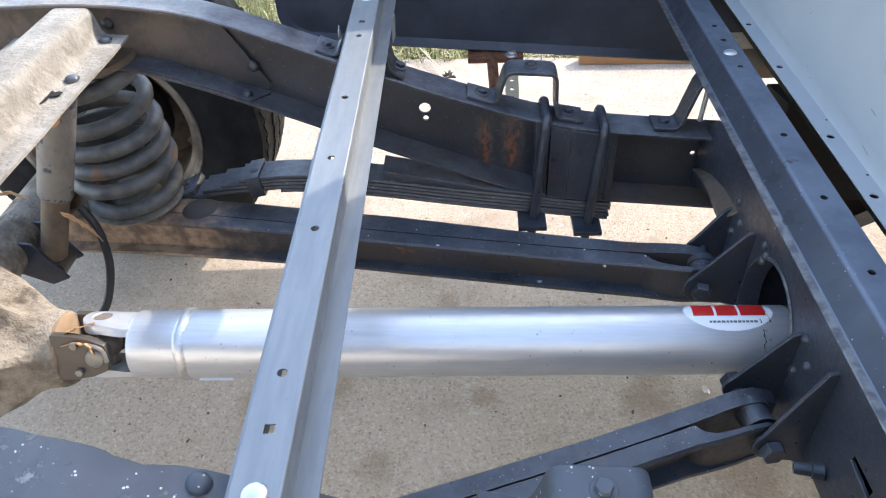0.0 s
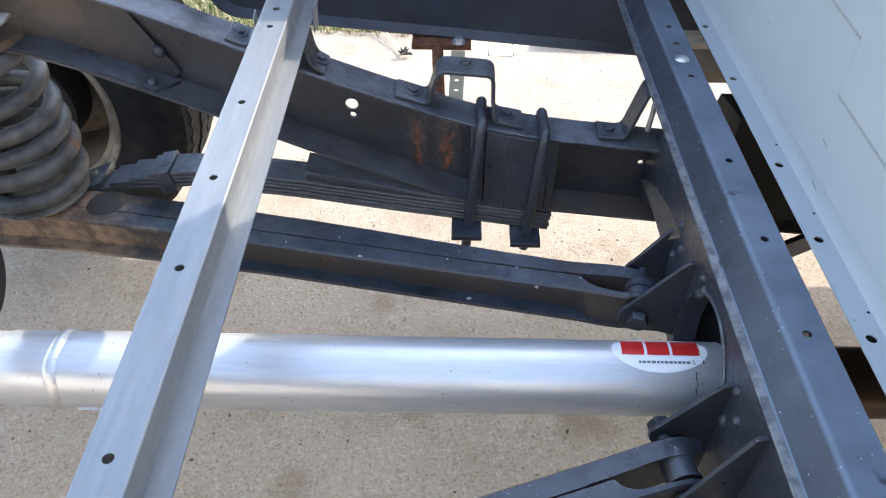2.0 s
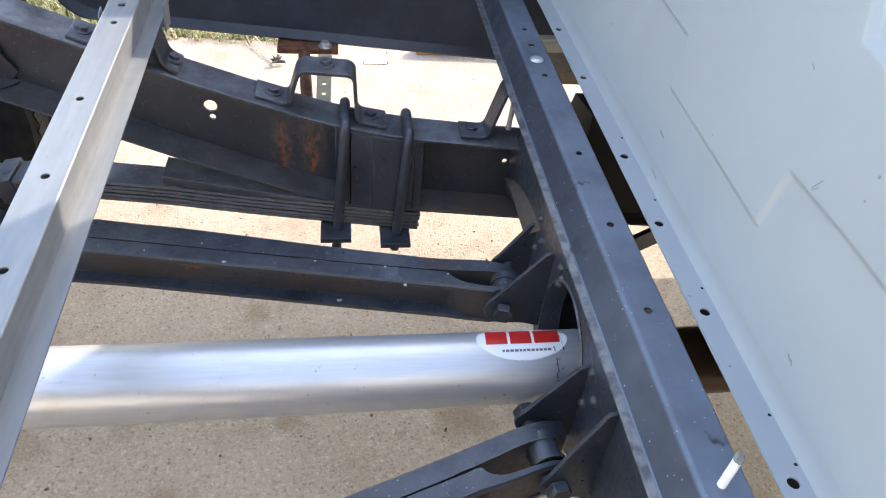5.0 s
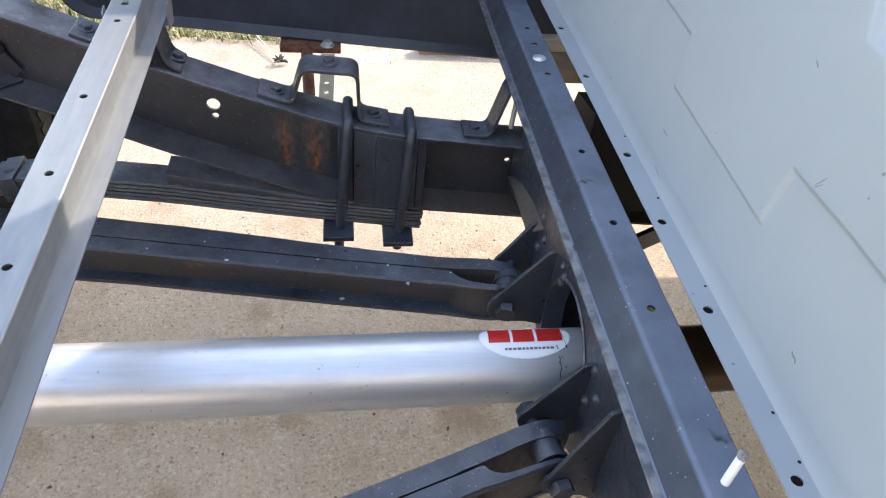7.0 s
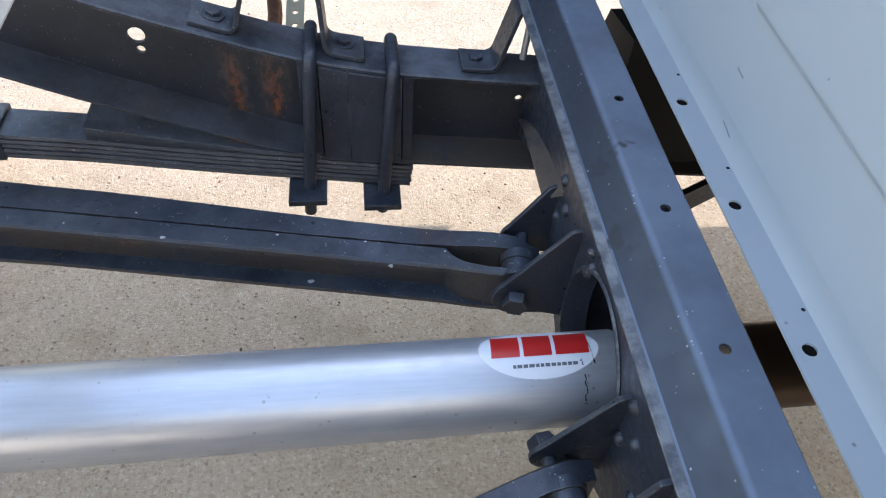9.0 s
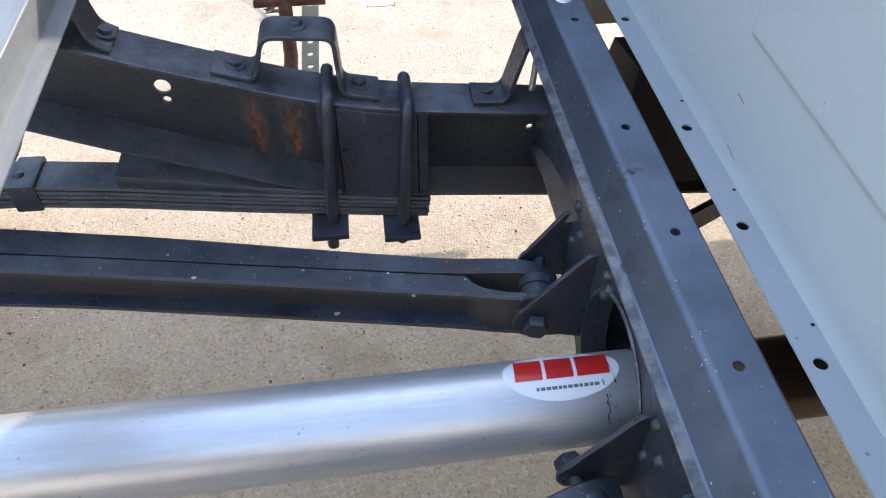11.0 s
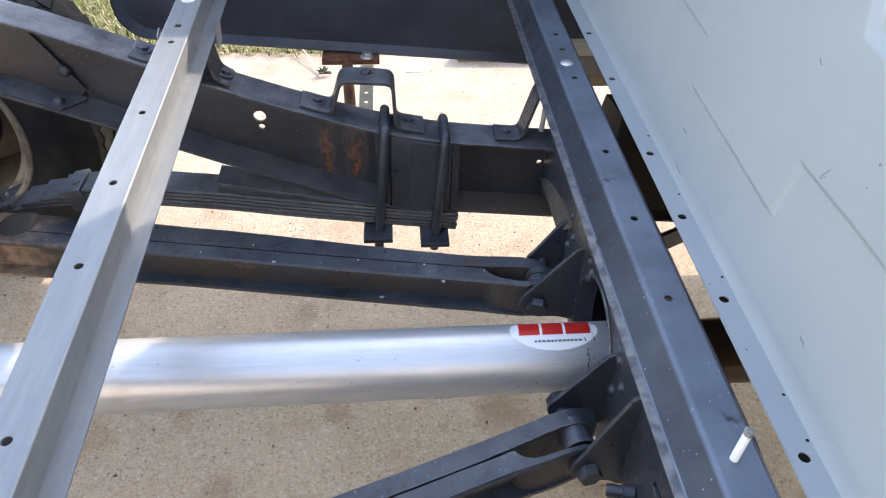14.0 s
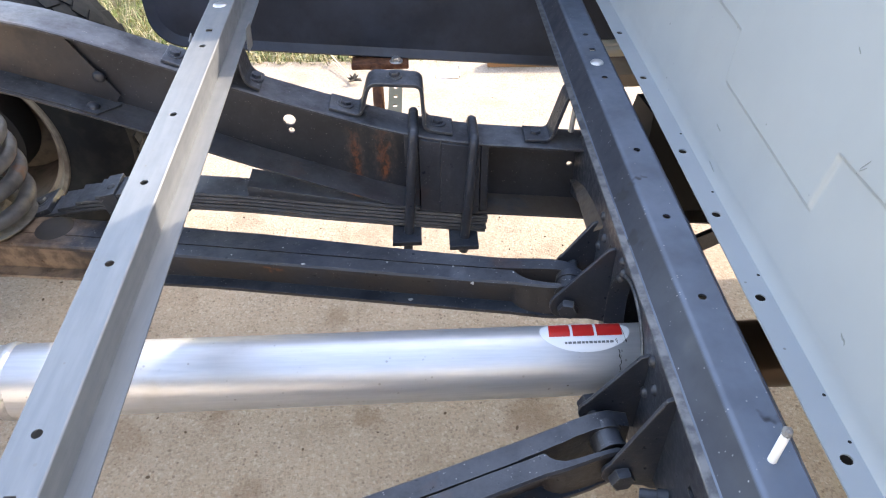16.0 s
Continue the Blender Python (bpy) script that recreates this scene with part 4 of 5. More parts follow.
for s in (-1, 1):
    bm = bmesh.new()
    sheet(bm, [(-0.556, -0.036), (-0.53, -0.034), (-0.505, -0.030), (-0.482, -0.020), (-0.476, 0.0), (-0.482, 0.020), (-0.505, 0.030), (-0.53, 0.034), (-0.556, 0.036)], [], 0.014, lambda u, v, w: axis_at(u) + sd * s * (0.030 + w) + up * v)
    part("pinion_yoke", bm, OILY, axle, "oily dark steel yoke")
bm = bmesh.new()
round_bar(bm, soft_path([U_C - sd * 0.047 - _td * 0.006 + up * 0.022, U_C - sd * 0.048 + _td * 0.014 + up * 0.017, U_C - sd * 0.048 + _td * 0.018 - up * 0.004], 0.01), 0.0032, 8)
part("snap_ring", bm, DULL, axle, "bright steel ring")
fixing("cap", "rivet", U_C - sd * 0.046, -sd, DULL, axle, 0.0145, 0.004)
for dz in (-0.02, 0.022):
    fixing("bolt", "bolt", U_C - _td * 0.024 - sd * 0.046 + up * dz, -sd, DULL, axle, 0.006, 0.006, washer=False)

# ---- trailing arms ----
def arm_table(side):
    if side > 0:
        return [(0.456, 0.922, 0.412), (0.40, 0.936, 0.410), (0.33, 0.953, 0.402), (0.19, 0.990, 0.388), (-0.15, 1.063, 0.374), (-0.46, 1.125, 0.364), (-0.60, 1.15, 0.360), (-0.82, 1.17, 0.36)]
    return [(0.460, 0.635, 0.416), (0.40, 0.619, 0.413), (0.33, 0.598, 0.405), (0.19, 0.553, 0.394), (0.03, 0.503, 0.384), (-0.15, 0.447, 0.376), (-0.46, 0.36, 0.364), (-0.82, 0.29, 0.36)]


PIVOT = {1: (Vector((0.414, 0.874, 0.390)), Vector((0.441, 0.983, 0.392))), -1: (Vector((0.430, 0.574, 0.388)), Vector((0.414, 0.679, 0.385)))}


def trailing_arm(side, label):
    arm = thing("trailing_arm", label, "trailing arm", group="trailing arms")
    tab = sorted(arm_table(side))
    xs = sorted([*np.linspace(-0.82, 0.456, 90), *np.linspace(0.325, 0.40, 26)])
    gaps = {1: [(-1, 0.001), (0.30, 0.001), (0.345, 0.003), (0.38, 0.005), (0.46, 0.006)], -1: [(-1, 0.001), (0.336, 0.001), (0.341, 0.009), (0.348, 0.016), (0.360, 0.0225), (0.385, 0.0265), (0.46, 0.0285)]}
    wids = {1: [(-1, 0.052), (-0.3, 0.050), (-0.05, 0.045), (0.20, 0.034), (0.29, 0.031), (0.40, 0.028), (0.46, 0.025)], -1: [(-1, 0.034), (-0.3, 0.031), (0.336, 0.032), (0.341, 0.025), (0.348, 0.0185), (0.360, 0.0130), (0.385, 0.0105), (0.46, 0.0095)]}
    if side < 0:
        wids[1] = [(-1, 0.034), (-0.3, 0.031), (0.29, 0.031), (0.40, 0.028), (0.46, 0.025)]
    dep = [(-1, 0.094), (-0.5, 0.085), (-0.2, 0.075), (0.24, 0.0725), (0.40, 0.072), (0.435, 0.062), (0.452, 0.042)]
    for s in (-1, 1):
        bm = bmesh.new()
        rings = []
        for x in xs:
            yc, zt = curve_at([(p[0], p[1]) for p in tab], x), curve_at([(p[0], p[2]) for p in tab], x)
            g, w, d = curve_at(gaps[s], x), curve_at(wids[s], x), curve_at(dep, x)
            zt -= max(0, (x - 0.425)) * 0.6
            wob = 0.0012 * noise.noise((x * 14, s * 3, side))
            a, b, t = yc + s * (g + 0.0006 + 0.0012 * noise.noise((x * 40, s * 5, side * 2))), yc + s * (g + w), 0.006
            i = a + s * t
            rings.append([(x, a, zt), (x, b - s * 0.003, zt + wob), (x, b, zt - 0.003), (x, b, zt - t - 0.003), (x, i, zt - t - 0.005), (x, i, zt - d + t), (x, b, zt - d + t + wob), (x, b, zt - d), (x, a, zt - d)])
        loft(bm, rings)
        part("channel", bm, PAINT_ARM, arm)
    head, tail = PIVOT[side]
    d = (tail - head).normalized()
    mid = head.lerp(tail, 0.36 if side > 0 else 0.46) + Vector((0, 0, 0.004))
    bm = bmesh.new()
    for y0, y1, r in ((-0.021, 0.021, 0.0215), (-0.021, -0.016, 0.0235), (0.006, 0.019, 0.0245)):
        round_bar(bm, [mid + d * y0, mid + d * y1], r, 24)
    part("bushing", bm, PAINT_ARM, arm)
    bm = bmesh.new()
    round_bar(bm, [head, tail + d * 0.018], 0.0085, 14)
    part("pivot_bolt", bm, PAINT, arm)
    fixing("bolt_head", "bolt", head, -d, PAINT, arm, 0.0165, 0.013, washer=False)
    fixing("nut", "bolt", tail, d, PAINT, arm, 0.0165, 0.017, washer=False)
    return arm, tab


far_arm, far_tab = trailing_arm(1, "speckled black trailing arm of two back-to-back channels")
near_arm, near_tab = trailing_arm(-1, "speckled black trailing arm forked round its bushing")


def arm_spot(x, dy, dz):
    y = curve_at([(p[0], p[1]) for p in far_tab], x)
    z = curve_at([(p[0], p[2]) for p in far_tab], x)
    return Vector((x, y + dy, z + dz))


rng = random.Random(11)
for x, dy, dz, r in ((0.268, -0.0325, -0.007, 0.0042), (0.162, -0.024, -0.0655, 0.0046), (0.237, -0.004, 0.001, 0.002), (0.125, -0.006, 0.001, 0.0018), (0.335, -0.008, 0.001, 0.002), (-0.02, -0.029, 0.001, 0.0036), (-0.06, 0.01, 0.001, 0.0018), (-0.15, -0.02, 0.001, 0.0015)):
    bm = bmesh.new()
    c = arm_spot(x, dy, dz)
    sheet(bm, [(r * rng.uniform(0.6, 1.3) * math.cos(a), r * 0.7 * rng.uniform(0.6, 1.3) * math.sin(a)) for a in np.linspace(0, 5.5, 8)], [], 0.0008, lambda u, v, w: c + Vector((u, -w, v)) if dy < -0.03 else c + Vector((u, v, w)))
    part("paint_chip", bm, CHIP, far_arm, "bare pale chip")

# ---- helper leaf spring ----
leaf_spring = thing("helper_leaf_spring", "black multi-leaf helper spring clamped under the frame rail", "leaf spring")
L_BOT = [(-0.60, 0.324), (-0.56, 0.338), (-0.50, 0.361), (-0.45, 0.380), (-0.36, 0.398), (-0.30, 0.406), (-0.16, 0.397), (0.0, 0.371), (0.133, 0.353), (0.34, 0.326)]


def leaf_y(x):
    return curve_at([(-0.56, 1.225), (-0.39, 1.182), (-0.2, 1.170), (0.34, 1.168)], x)


def leaf_z(x):
    return sum(curve_at(L_BOT, x + k * 0.03) for k in (-2, -1, 0, 1, 2)) / 5


def leaf(x0, x1, up, t=0.0072, width=0.060, rise=0.0):
    bm = bmesh.new()
    rings = []
    for x in np.linspace(x0, x1, 24):
        z = leaf_z(x) + up
        top = z + t + rise * max(0, 0.10 - x)
        y, h = leaf_y(x), width / 2
        rings.append([(x, y - h + 0.0018, top), (x, y + h - 0.002, top), (x, y + h, top - t * 0.5), (x, y + h - 0.002, z), (x, y - h + 0.0018, z), (x, y - h, top - t * 0.5)])
    loft(bm, rings)
    return bm


for k, (a, b, w) in enumerate(((-0.33, 0.306, 0.060), (-0.565, 0.308, 0.062), (-0.50, 0.305, 0.060), (-0.455, 0.309, 0.061), (-0.41, 0.310, 0.060))):
    part("leaf", leaf(a, b, 0.0078 * k, 0.0072, w), PAINT_WORN, leaf_spring)
part("leaf", leaf(-0.125, 0.18, 0.0392, 0.009, 0.060, 0.055), PAINT_WORN, leaf_spring)
# clips and end pad
for x, w, tilt in ((-0.375, 0.03, -0.2), (-0.254, 0.036, 0.02)):
    bm = bmesh.new()
    z, y = leaf_z(x), leaf_y(x)
    box(bm, (-w / 2, -0.034, -0.003), (w / 2, 0.034, 0.043), Matrix.Translation((x, y, z)) @ Matrix.Rotation(tilt, 4, "Y"), 0.003)
    part("clip", bm, PAINT_WORN, leaf_spring)
    fixing("clip_rivet", "rivet", (x - 0.006, y - 0.008, z + 0.042), (tilt, 0, 1), PAINT_WORN, leaf_spring, 0.008, 0.005)
bm = bmesh.new()
box(bm, (-0.032, -0.034, -0.004), (0.028, 0.034, 0.008), Matrix.Translation((-0.545, leaf_y(-0.545), leaf_z(-0.545) + 0.018)) @ Matrix.Rotation(-0.4, 4, "Y"), 0.002)
part("end_plate", bm, PAINT_WORN, leaf_spring)
fixing("end_bolt", "bolt", (-0.545, leaf_y(-0.545), leaf_z(-0.545) + 0.026), (-0.4, 0, 1), PAINT_WORN, leaf_spring, 0.009, 0.007)
bm = bmesh.new()
turned(bm, [(0.040, 0), (0.044, 0.01), (0.03, 0.022), (0.02, 0.026)], Matrix.Translation((-0.50, 1.15, 0.345)), 20)
part("bump_rubber", bm, DUSTY_RUBBER, leaf_spring)

for x_top, x_low in ((0.177, 0.158), (0.281, 0.264)):
    bm = bmesh.new()
    pth = soft_path([(x_low, 1.214, 0.300), (x_top, 1.214, zr(x_top) + 0.009), (x_top, 1.130, zr(x_top) + 0.009), (x_low, 1.124, 0.300)], 0.016)
    round_bar(bm, pth, 0.0088, 12)
    part("u_bolt", bm, PAINT, leaf_spring)
    bm = bmesh.new()
    zc = leaf_z(x_low) - 0.0065
    sheet(bm, [(x_low - 0.027, 1.096), (x_low + 0.027, 1.096), (x_low + 0.027, 1.24), (x_low - 0.027, 1.24)], [], 0.010, lambda u, v, w: (u, v, zc + w - 0.005))
    part("clamp_plate", bm, PAINT, leaf_spring)
    bm = bmesh.new()
    round_bar(bm, [(x_low, 1.124, zc), (x_low - 0.001, 1.124, zc - 0.024)], 0.0055, 10)
    part("thread_end", bm, TANRING, leaf_spring, "dusty tan thread end")

block = thing("spacer_block", "black painted timber spacer packed inside the rail", "spacer block")
bm = bmesh.new()
for x0, x1, y in ((0.186, 0.222, 1.137), (0.2228, 0.292, 1.136)):
    loft(bm, [[(x, y, smooth_z(ZB, x) + 0.006), (x, 1.196, smooth_z(ZB, x) + 0.006), (x, 1.196, smooth_z(ZT, x) - 0.006), (x, y, smooth_z(ZT, x) - 0.006)] for x in (x0, (x0 + x1) / 2, x1)])
part("timber", bm, PAINT, block)
for x0, x1 in ((0.160, 0.184), (0.294, 0.308)):
    bm = bmesh.new()
    loft(bm, [[(x, 1.143, smooth_z(ZB, x) + 0.007), (x, 1.195, smooth_z(ZB, x) + 0.007), (x, 1.195, smooth_z(ZT, x) - 0.007), (x, 1.143, smooth_z(ZT, x) - 0.007)] for x in (x0, x1)])
    part("side_plate", bm, PAINT, block)

# ---- coil spring and shock ----
coil = thing("coil_spring", "thick grey-black coil spring with rust on its turns", "coil spring")
bm = bmesh.new()
pth, n, turns = [], 300, 6.0
_zt = [(0, 0.392), (0.35, 0.396), (1.2, 0.446), (2.2, 0.490), (3.2, 0.528), (4.2, 0.566), (5.2, 0.635), (6, 0.675)]
for k in range(n + 1):
    u = turns * k / n
    a = 2 * math.pi * u + 2.6
    r = curve_at([(0, 0.070), (0.5, 0.085), (1.5, 0.090), (4, 0.087), (6, 0.080)], u)
    z = sum(curve_at(_zt, u + d * 0.12) for d in (-2, -1, 0, 1, 2)) / 5
    c = Vector((-0.632, 1.175, 0)).lerp(Vector((-0.640, 1.175, 0)), min(1, u / 5))
    pth.append(c + Vector((r * math.cos(a), r * math.sin(a), z)))
round_bar(bm, pth, 0.0148, 12)
part("coil", bm, COIL, coil)
bm = bmesh.new()
turned(bm, [(0.05, 0), (0.086, 0), (0.09, 0.006), (0.05, 0.012), (0.04, 0.03), (0.025, 0.036)], Matrix.Translation((-0.632, 1.175, 0.369)), 28)
part("lower_seat", bm, DIRT, coil)
bm = bmesh.new()
turned(bm, [(0.02, -0.02), (0.06, -0.01), (0.095, 0.0), (0.095, 0.012), (0.02, 0.02)], Matrix.Translation((-0.642, 1.178, 0.672)), 28)
part("upper_seat", bm, SHOCK_LOW, coil, "rust-brown upper seat")

def ragged_bar(bm, path, width, thick, side, rng):
    """A torn strip: uneven edges and frayed ends."""
    side = Vector(side).normalized()
    last = len(path) - 1
    rings = []
    for i, p in enumerate(path):
        t = (path[min(i + 1, last)] - path[max(i - 1, 0)]).normalized()
        up = t.cross(side).normalized() * thick / 2
        end = 0.45 if i in (0, last) else 1.0
        a, b = (width / 2 * end * rng.uniform(0.55, 1.15) for _ in range(2))
        p = p + up * rng.uniform(-2, 2)
        rings.append([p - side * a - up, p + side * b - up, p + side * b + up, p - side * a + up])
    return loft(bm, rings)


rng = random.Random(17)
shock = thing("shock_absorber", "dusty beige shock absorber with scraped paint", "shock absorber")
S0, S1 = Vector((-0.728, 1.0, 0.372)), Vector((-0.585, 1.005, 0.728))
bm = bmesh.new()
round_bar(bm, [S0.lerp(S1, k) for k in (0.0, 0.02, 0.45)], [0.018, 0.0225, 0.0225], 24)
part("body", bm, SHOCK_LOW, shock, "rusty tan lower tube")
bm = bmesh.new()
round_bar(bm, [S0.lerp(S1, k) for k in (0.38, 0.395, 0.98, 1.0)], [0.025, 0.0285, 0.0285, 0.02], 24)
part("dust_cover", bm, SHOCK, shock)
bm = bmesh.new()
round_bar(bm, [S0 + Vector((0, -0.02, -0.02)), S0 + Vector((0, 0.03, -0.02))], 0.021, 20)
part("lower_eye", bm, OILY, shock)
for dy in (-0.028, 0.034):
    bm = bmesh.new()
    sheet(bm, [(-0.80, 0.43), (-0.74, 0.42), (-0.70, 0.34), (-0.735, 0.325), (-0.80, 0.36)], [], 0.006, lambda u, v, w: (u, 1.0 + dy + w, v))
    part("mount_ear", bm, PAINT, shock)

for pts, w in (([(-0.660, 0.978, 0.485), (-0.635, 0.972, 0.475), (-0.618, 0.972, 0.455), (-0.606, 0.972, 0.430)], 0.034), ([(-0.70, 0.972, 0.522), (-0.735, 0.98, 0.53), (-0.76, 0.985, 0.522)], 0.014), ([(-0.606, 0.975, 0.655), (-0.585, 0.96, 0.675), (-0.565, 0.955, 0.70)], 0.014)):
    bm = bmesh.new()
    ragged_bar(bm, soft_path(pts, 0.01, 5), w, 0.0012, (0.2, -0.5, 1), rng)
    o = link_mesh("torn_tape", bm, SCRAP)
    tagged(o, "torn strip of tan tape stuck on the shock absorber", "torn tape", group="tape scraps")

for pts, w in (([U_C - _td * 0.052 - sd * 0.036 + up * 0.026, U_C - _td * 0.03 - sd * 0.03 + up * 0.040, U_C - _td * 0.002 - sd * 0.022 + up * 0.046], 0.010), ([U_C - _td * 0.046 - sd * 0.042 + up * 0.018, U_C - _td * 0.02 - sd * 0.046 + up * 0.026, U_C - sd * 0.050 + up * 0.024, U_C + _td * 0.004 - sd * 0.052 + up * 0.010], 0.014)):
    bm = bmesh.new()
    ragged_bar(bm, soft_path(pts, 0.008, 5), w, 0.0018, (0.1, -0.7, 0.6), rng)
    o = link_mesh("torn_tape", bm, SCRAP)
    tagged(o, "torn strip of tan tape wound on the universal joint", "torn tape", group="tape scraps")

hose = thing("brake_hose", "black rubber brake hose hanging by the axle", "hose")
bm = bmesh.new()
round_bar(bm, soft_path([(-0.66, 1.03, 0.46), (-0.635, 1.02, 0.42), (-0.63, 1.0, 0.34), (-0.645, 0.95, 0.27), (-0.69, 0.88, 0.26), (-0.76, 0.82, 0.36)], 0.05, 8), 0.0075, 10)
part("hose", bm, HOSE, hose)

# ---- rear wheel ----
WC, WR = Vector((-0.80, 1.55, 0.372)), 0.37
WM = Matrix.Translation(WC) @ Matrix.Rotation(radians(-90), 4, "X") @ Matrix.Diagonal((0.925, 0.925, 1, 1))
bm = bmesh.new()
turned(bm, [(0.226, -0.118), (0.232, -0.112), (0.222, -0.104), (0.205, -0.10), (0.198, -0.04), (0.192, 0.05), (0.198, 0.10), (0.222, 0.104), (0.226, 0.110), (0.212, 0.106), (0.202, 0.05), (0.206, -0.04), (0.214, -0.10), (0.226, -0.118)], WM, 64, False)
for k in range(5):
    m = WM @ Matrix.Rotation(2 * math.pi * k / 5 + 0.75, 4, "Z")
    loft(bm, [[m @ Vector(p) for p in ((r, -w, h), (r, w, h), (r, w * 0.8, h + 0.022), (r, -w * 0.8, h + 0.022))] for r, w, h in ((0.05, 0.030, 0.062), (0.12, 0.024, 0.072), (0.195, 0.034, 0.062))])
turned(bm, [(0.02, 0.06), (0.07, 0.06), (0.07, 0.09), (0.02, 0.09)], WM, 32)
turned(bm, [(0.06, 0.062), (0.12, 0.050), (0.165, 0.060), (0.196, 0.075), (0.196, 0.082), (0.165, 0.068), (0.12, 0.060), (0.06, 0.072)], WM, 48, False)
wheel = part("wheel", bm, RIM, axle, "dusty brown steel wheel rim")
bm = bmesh.new()
turned(bm, [(0.222, -0.117), (0.228, -0.124), (0.237, -0.125), (0.243, -0.119), (0.240, -0.112), (0.226, -0.110), (0.222, -0.117)], WM, 64, False)
part("rim_lip", bm, RIM_LIP, wheel, "pale dusty rim lip")
bm = bmesh.new()
turned(bm, [(0.222, -0.105), (0.24, -0.122), (0.30, -0.135), (0.36, -0.130), (0.388, -0.115), (0.397, -0.095), (0.40, -0.04), (0.40, 0.04), (0.397, 0.095), (0.388, 0.115), (0.36, 0.130), (0.30, 0.135), (0.24, 0.122), (0.222, 0.105), (0.222, -0.105)], WM, 72, False)
part("tyre", bm, RUBBER, wheel, "black tyre with blocky tread")
bm = bmesh.new()
for k in range(64):
    a = 2 * math.pi * k / 64
    for row, (h, sl) in enumerate(((-0.078, 0.35), (-0.026, -0.3), (0.026, 0.3), (0.078, -0.35))):
        m = WM @ Matrix.Rotation(a + row * 0.04, 4, "Z") @ Matrix.Translation((0.4005 - (0.006 if abs(h) > 0.05 else 0), 0, h)) @ Matrix.Rotation(sl, 4, "X")
        vs = [m @ Vector(p) for p in ((0, -0.0172, -0.0235), (0, 0.0172, -0.0235), (0, 0.0172, 0.0235), (0, -0.0172, 0.0235))]
        ws = [m @ Vector(p) for p in ((0.0032, -0.0166, -0.0230), (0.0032, 0.0166, -0.0230), (0.0032, 0.0166, 0.0230), (0.0032, -0.0166, 0.0230))]
        loft(bm, [vs, ws])
tread = part("tread", bm, RUBBER, wheel)
tagged(tread, kind="stuff")
bm = bmesh.new()
turned(bm, [(0.03, -0.112), (0.10, -0.108), (0.130, -0.092), (0.135, -0.02), (0.05, 0.055)], WM, 40)
part("brake_drum", bm, HOSE, wheel, "dark brake drum")

# ---- cab ----
cab = thing("truck_cab", "pale grey-blue pickup cab back with pressed ribs", "truck cab")
B_X, B_Z, B_LEAN = 0.566, 0.655, 0.19


def on_back(y, z, lift=0.0):
    """A place on the sloping rear panel."""
    return Vector((B_X + B_LEAN * (z - B_Z) - lift, y, z + lift * B_LEAN))


CAB_N, CAB_F = -0.21, 1.74
bm = bmesh.new()
_spots = [("o", 0.552, y) for y in (0.417, 0.618, 0.765, 0.908, 1.127, 1.30, 0.25)]
sheet(bm, [(0.535, CAB_N), (B_X, CAB_N), (B_X, CAB_F), (0.541, CAB_F), (0.5405, 1.2)], strip_holes(_spots, 0.0058), 0.002, lambda u, v, w: (u, v, 0.652 + w))
loft(bm, [[(B_X, y, 0.652), (B_X, y, 0.654), (B_X + 0.003, y, 0.657), on_back(y, 0.68), on_back(y, 0.68, -0.003), (B_X + 0.004, y, 0.652)] for y in np.linspace(CAB_N, CAB_F, 12)])
RIBS = [(1.90, 0.87), (1.20, 0.834), (1.024, 0.826), (0.921, 0.8215), (0.9035, 0.761), (0.643, 0.7535), (0.6445, 0.816), (0.545, 0.818), (0.16, 0.812), (-0.4, 0.80)]
RECESS = [(0.745, 1.10), (0.690, 0.995), (0.660, 0.945), (0.45, 0.928), (0.2, 0.915)]


def crease(line, y, z):
    """Distance from a pressed line on the panel."""
    best = 1.0
    for (ay, az), (by, bz) in zip(line, line[1:]):
        dy, dz = by - ay, bz - az
        k = max(0.0, min(1.0, ((y - ay) * dy + (z - az) * dz) / (dy * dy + dz * dz)))
        best = min(best, math.hypot(y - ay - k * dy, z - az - k * dz))
    return best


RIB_AREA = RIBS + [(-0.4, 1.4), (1.9, 1.4)]
RECESS_AREA = RECESS + [(0.2, 1.4), (0.745, 1.4)]


def within(area, y, z):
    inside = False
    for (ay, az), (by, bz) in zip(area, area[1:] + area[:1]):
        if (az > z) != (bz > z) and y < ay + (z - az) * (by - ay) / (bz - az):
            inside = not inside
    return 1 if inside else -1


def step(d, half):
    k = max(0.0, min(1.0, (d + half) / (2 * half)))
    return k * k * (3 - 2 * k)


def pressed(y, z):
    """Height of the panel: the field above the ribs stands a few millimetres proud, the window field lies back."""
    h = 0.0042 * step(crease(RIBS, y, z) * within(RIB_AREA, y, z), 0.003)
    if z > 0.88:
        h -= 0.0065 * step(crease(RECESS, y, z) * within(RECESS_AREA, y, z), 0.006)
    return h + 0.0015 * noise.noise((y * 3, z * 3, 4)) + 0.0004 * noise.noise((y * 14, z * 14, 2))


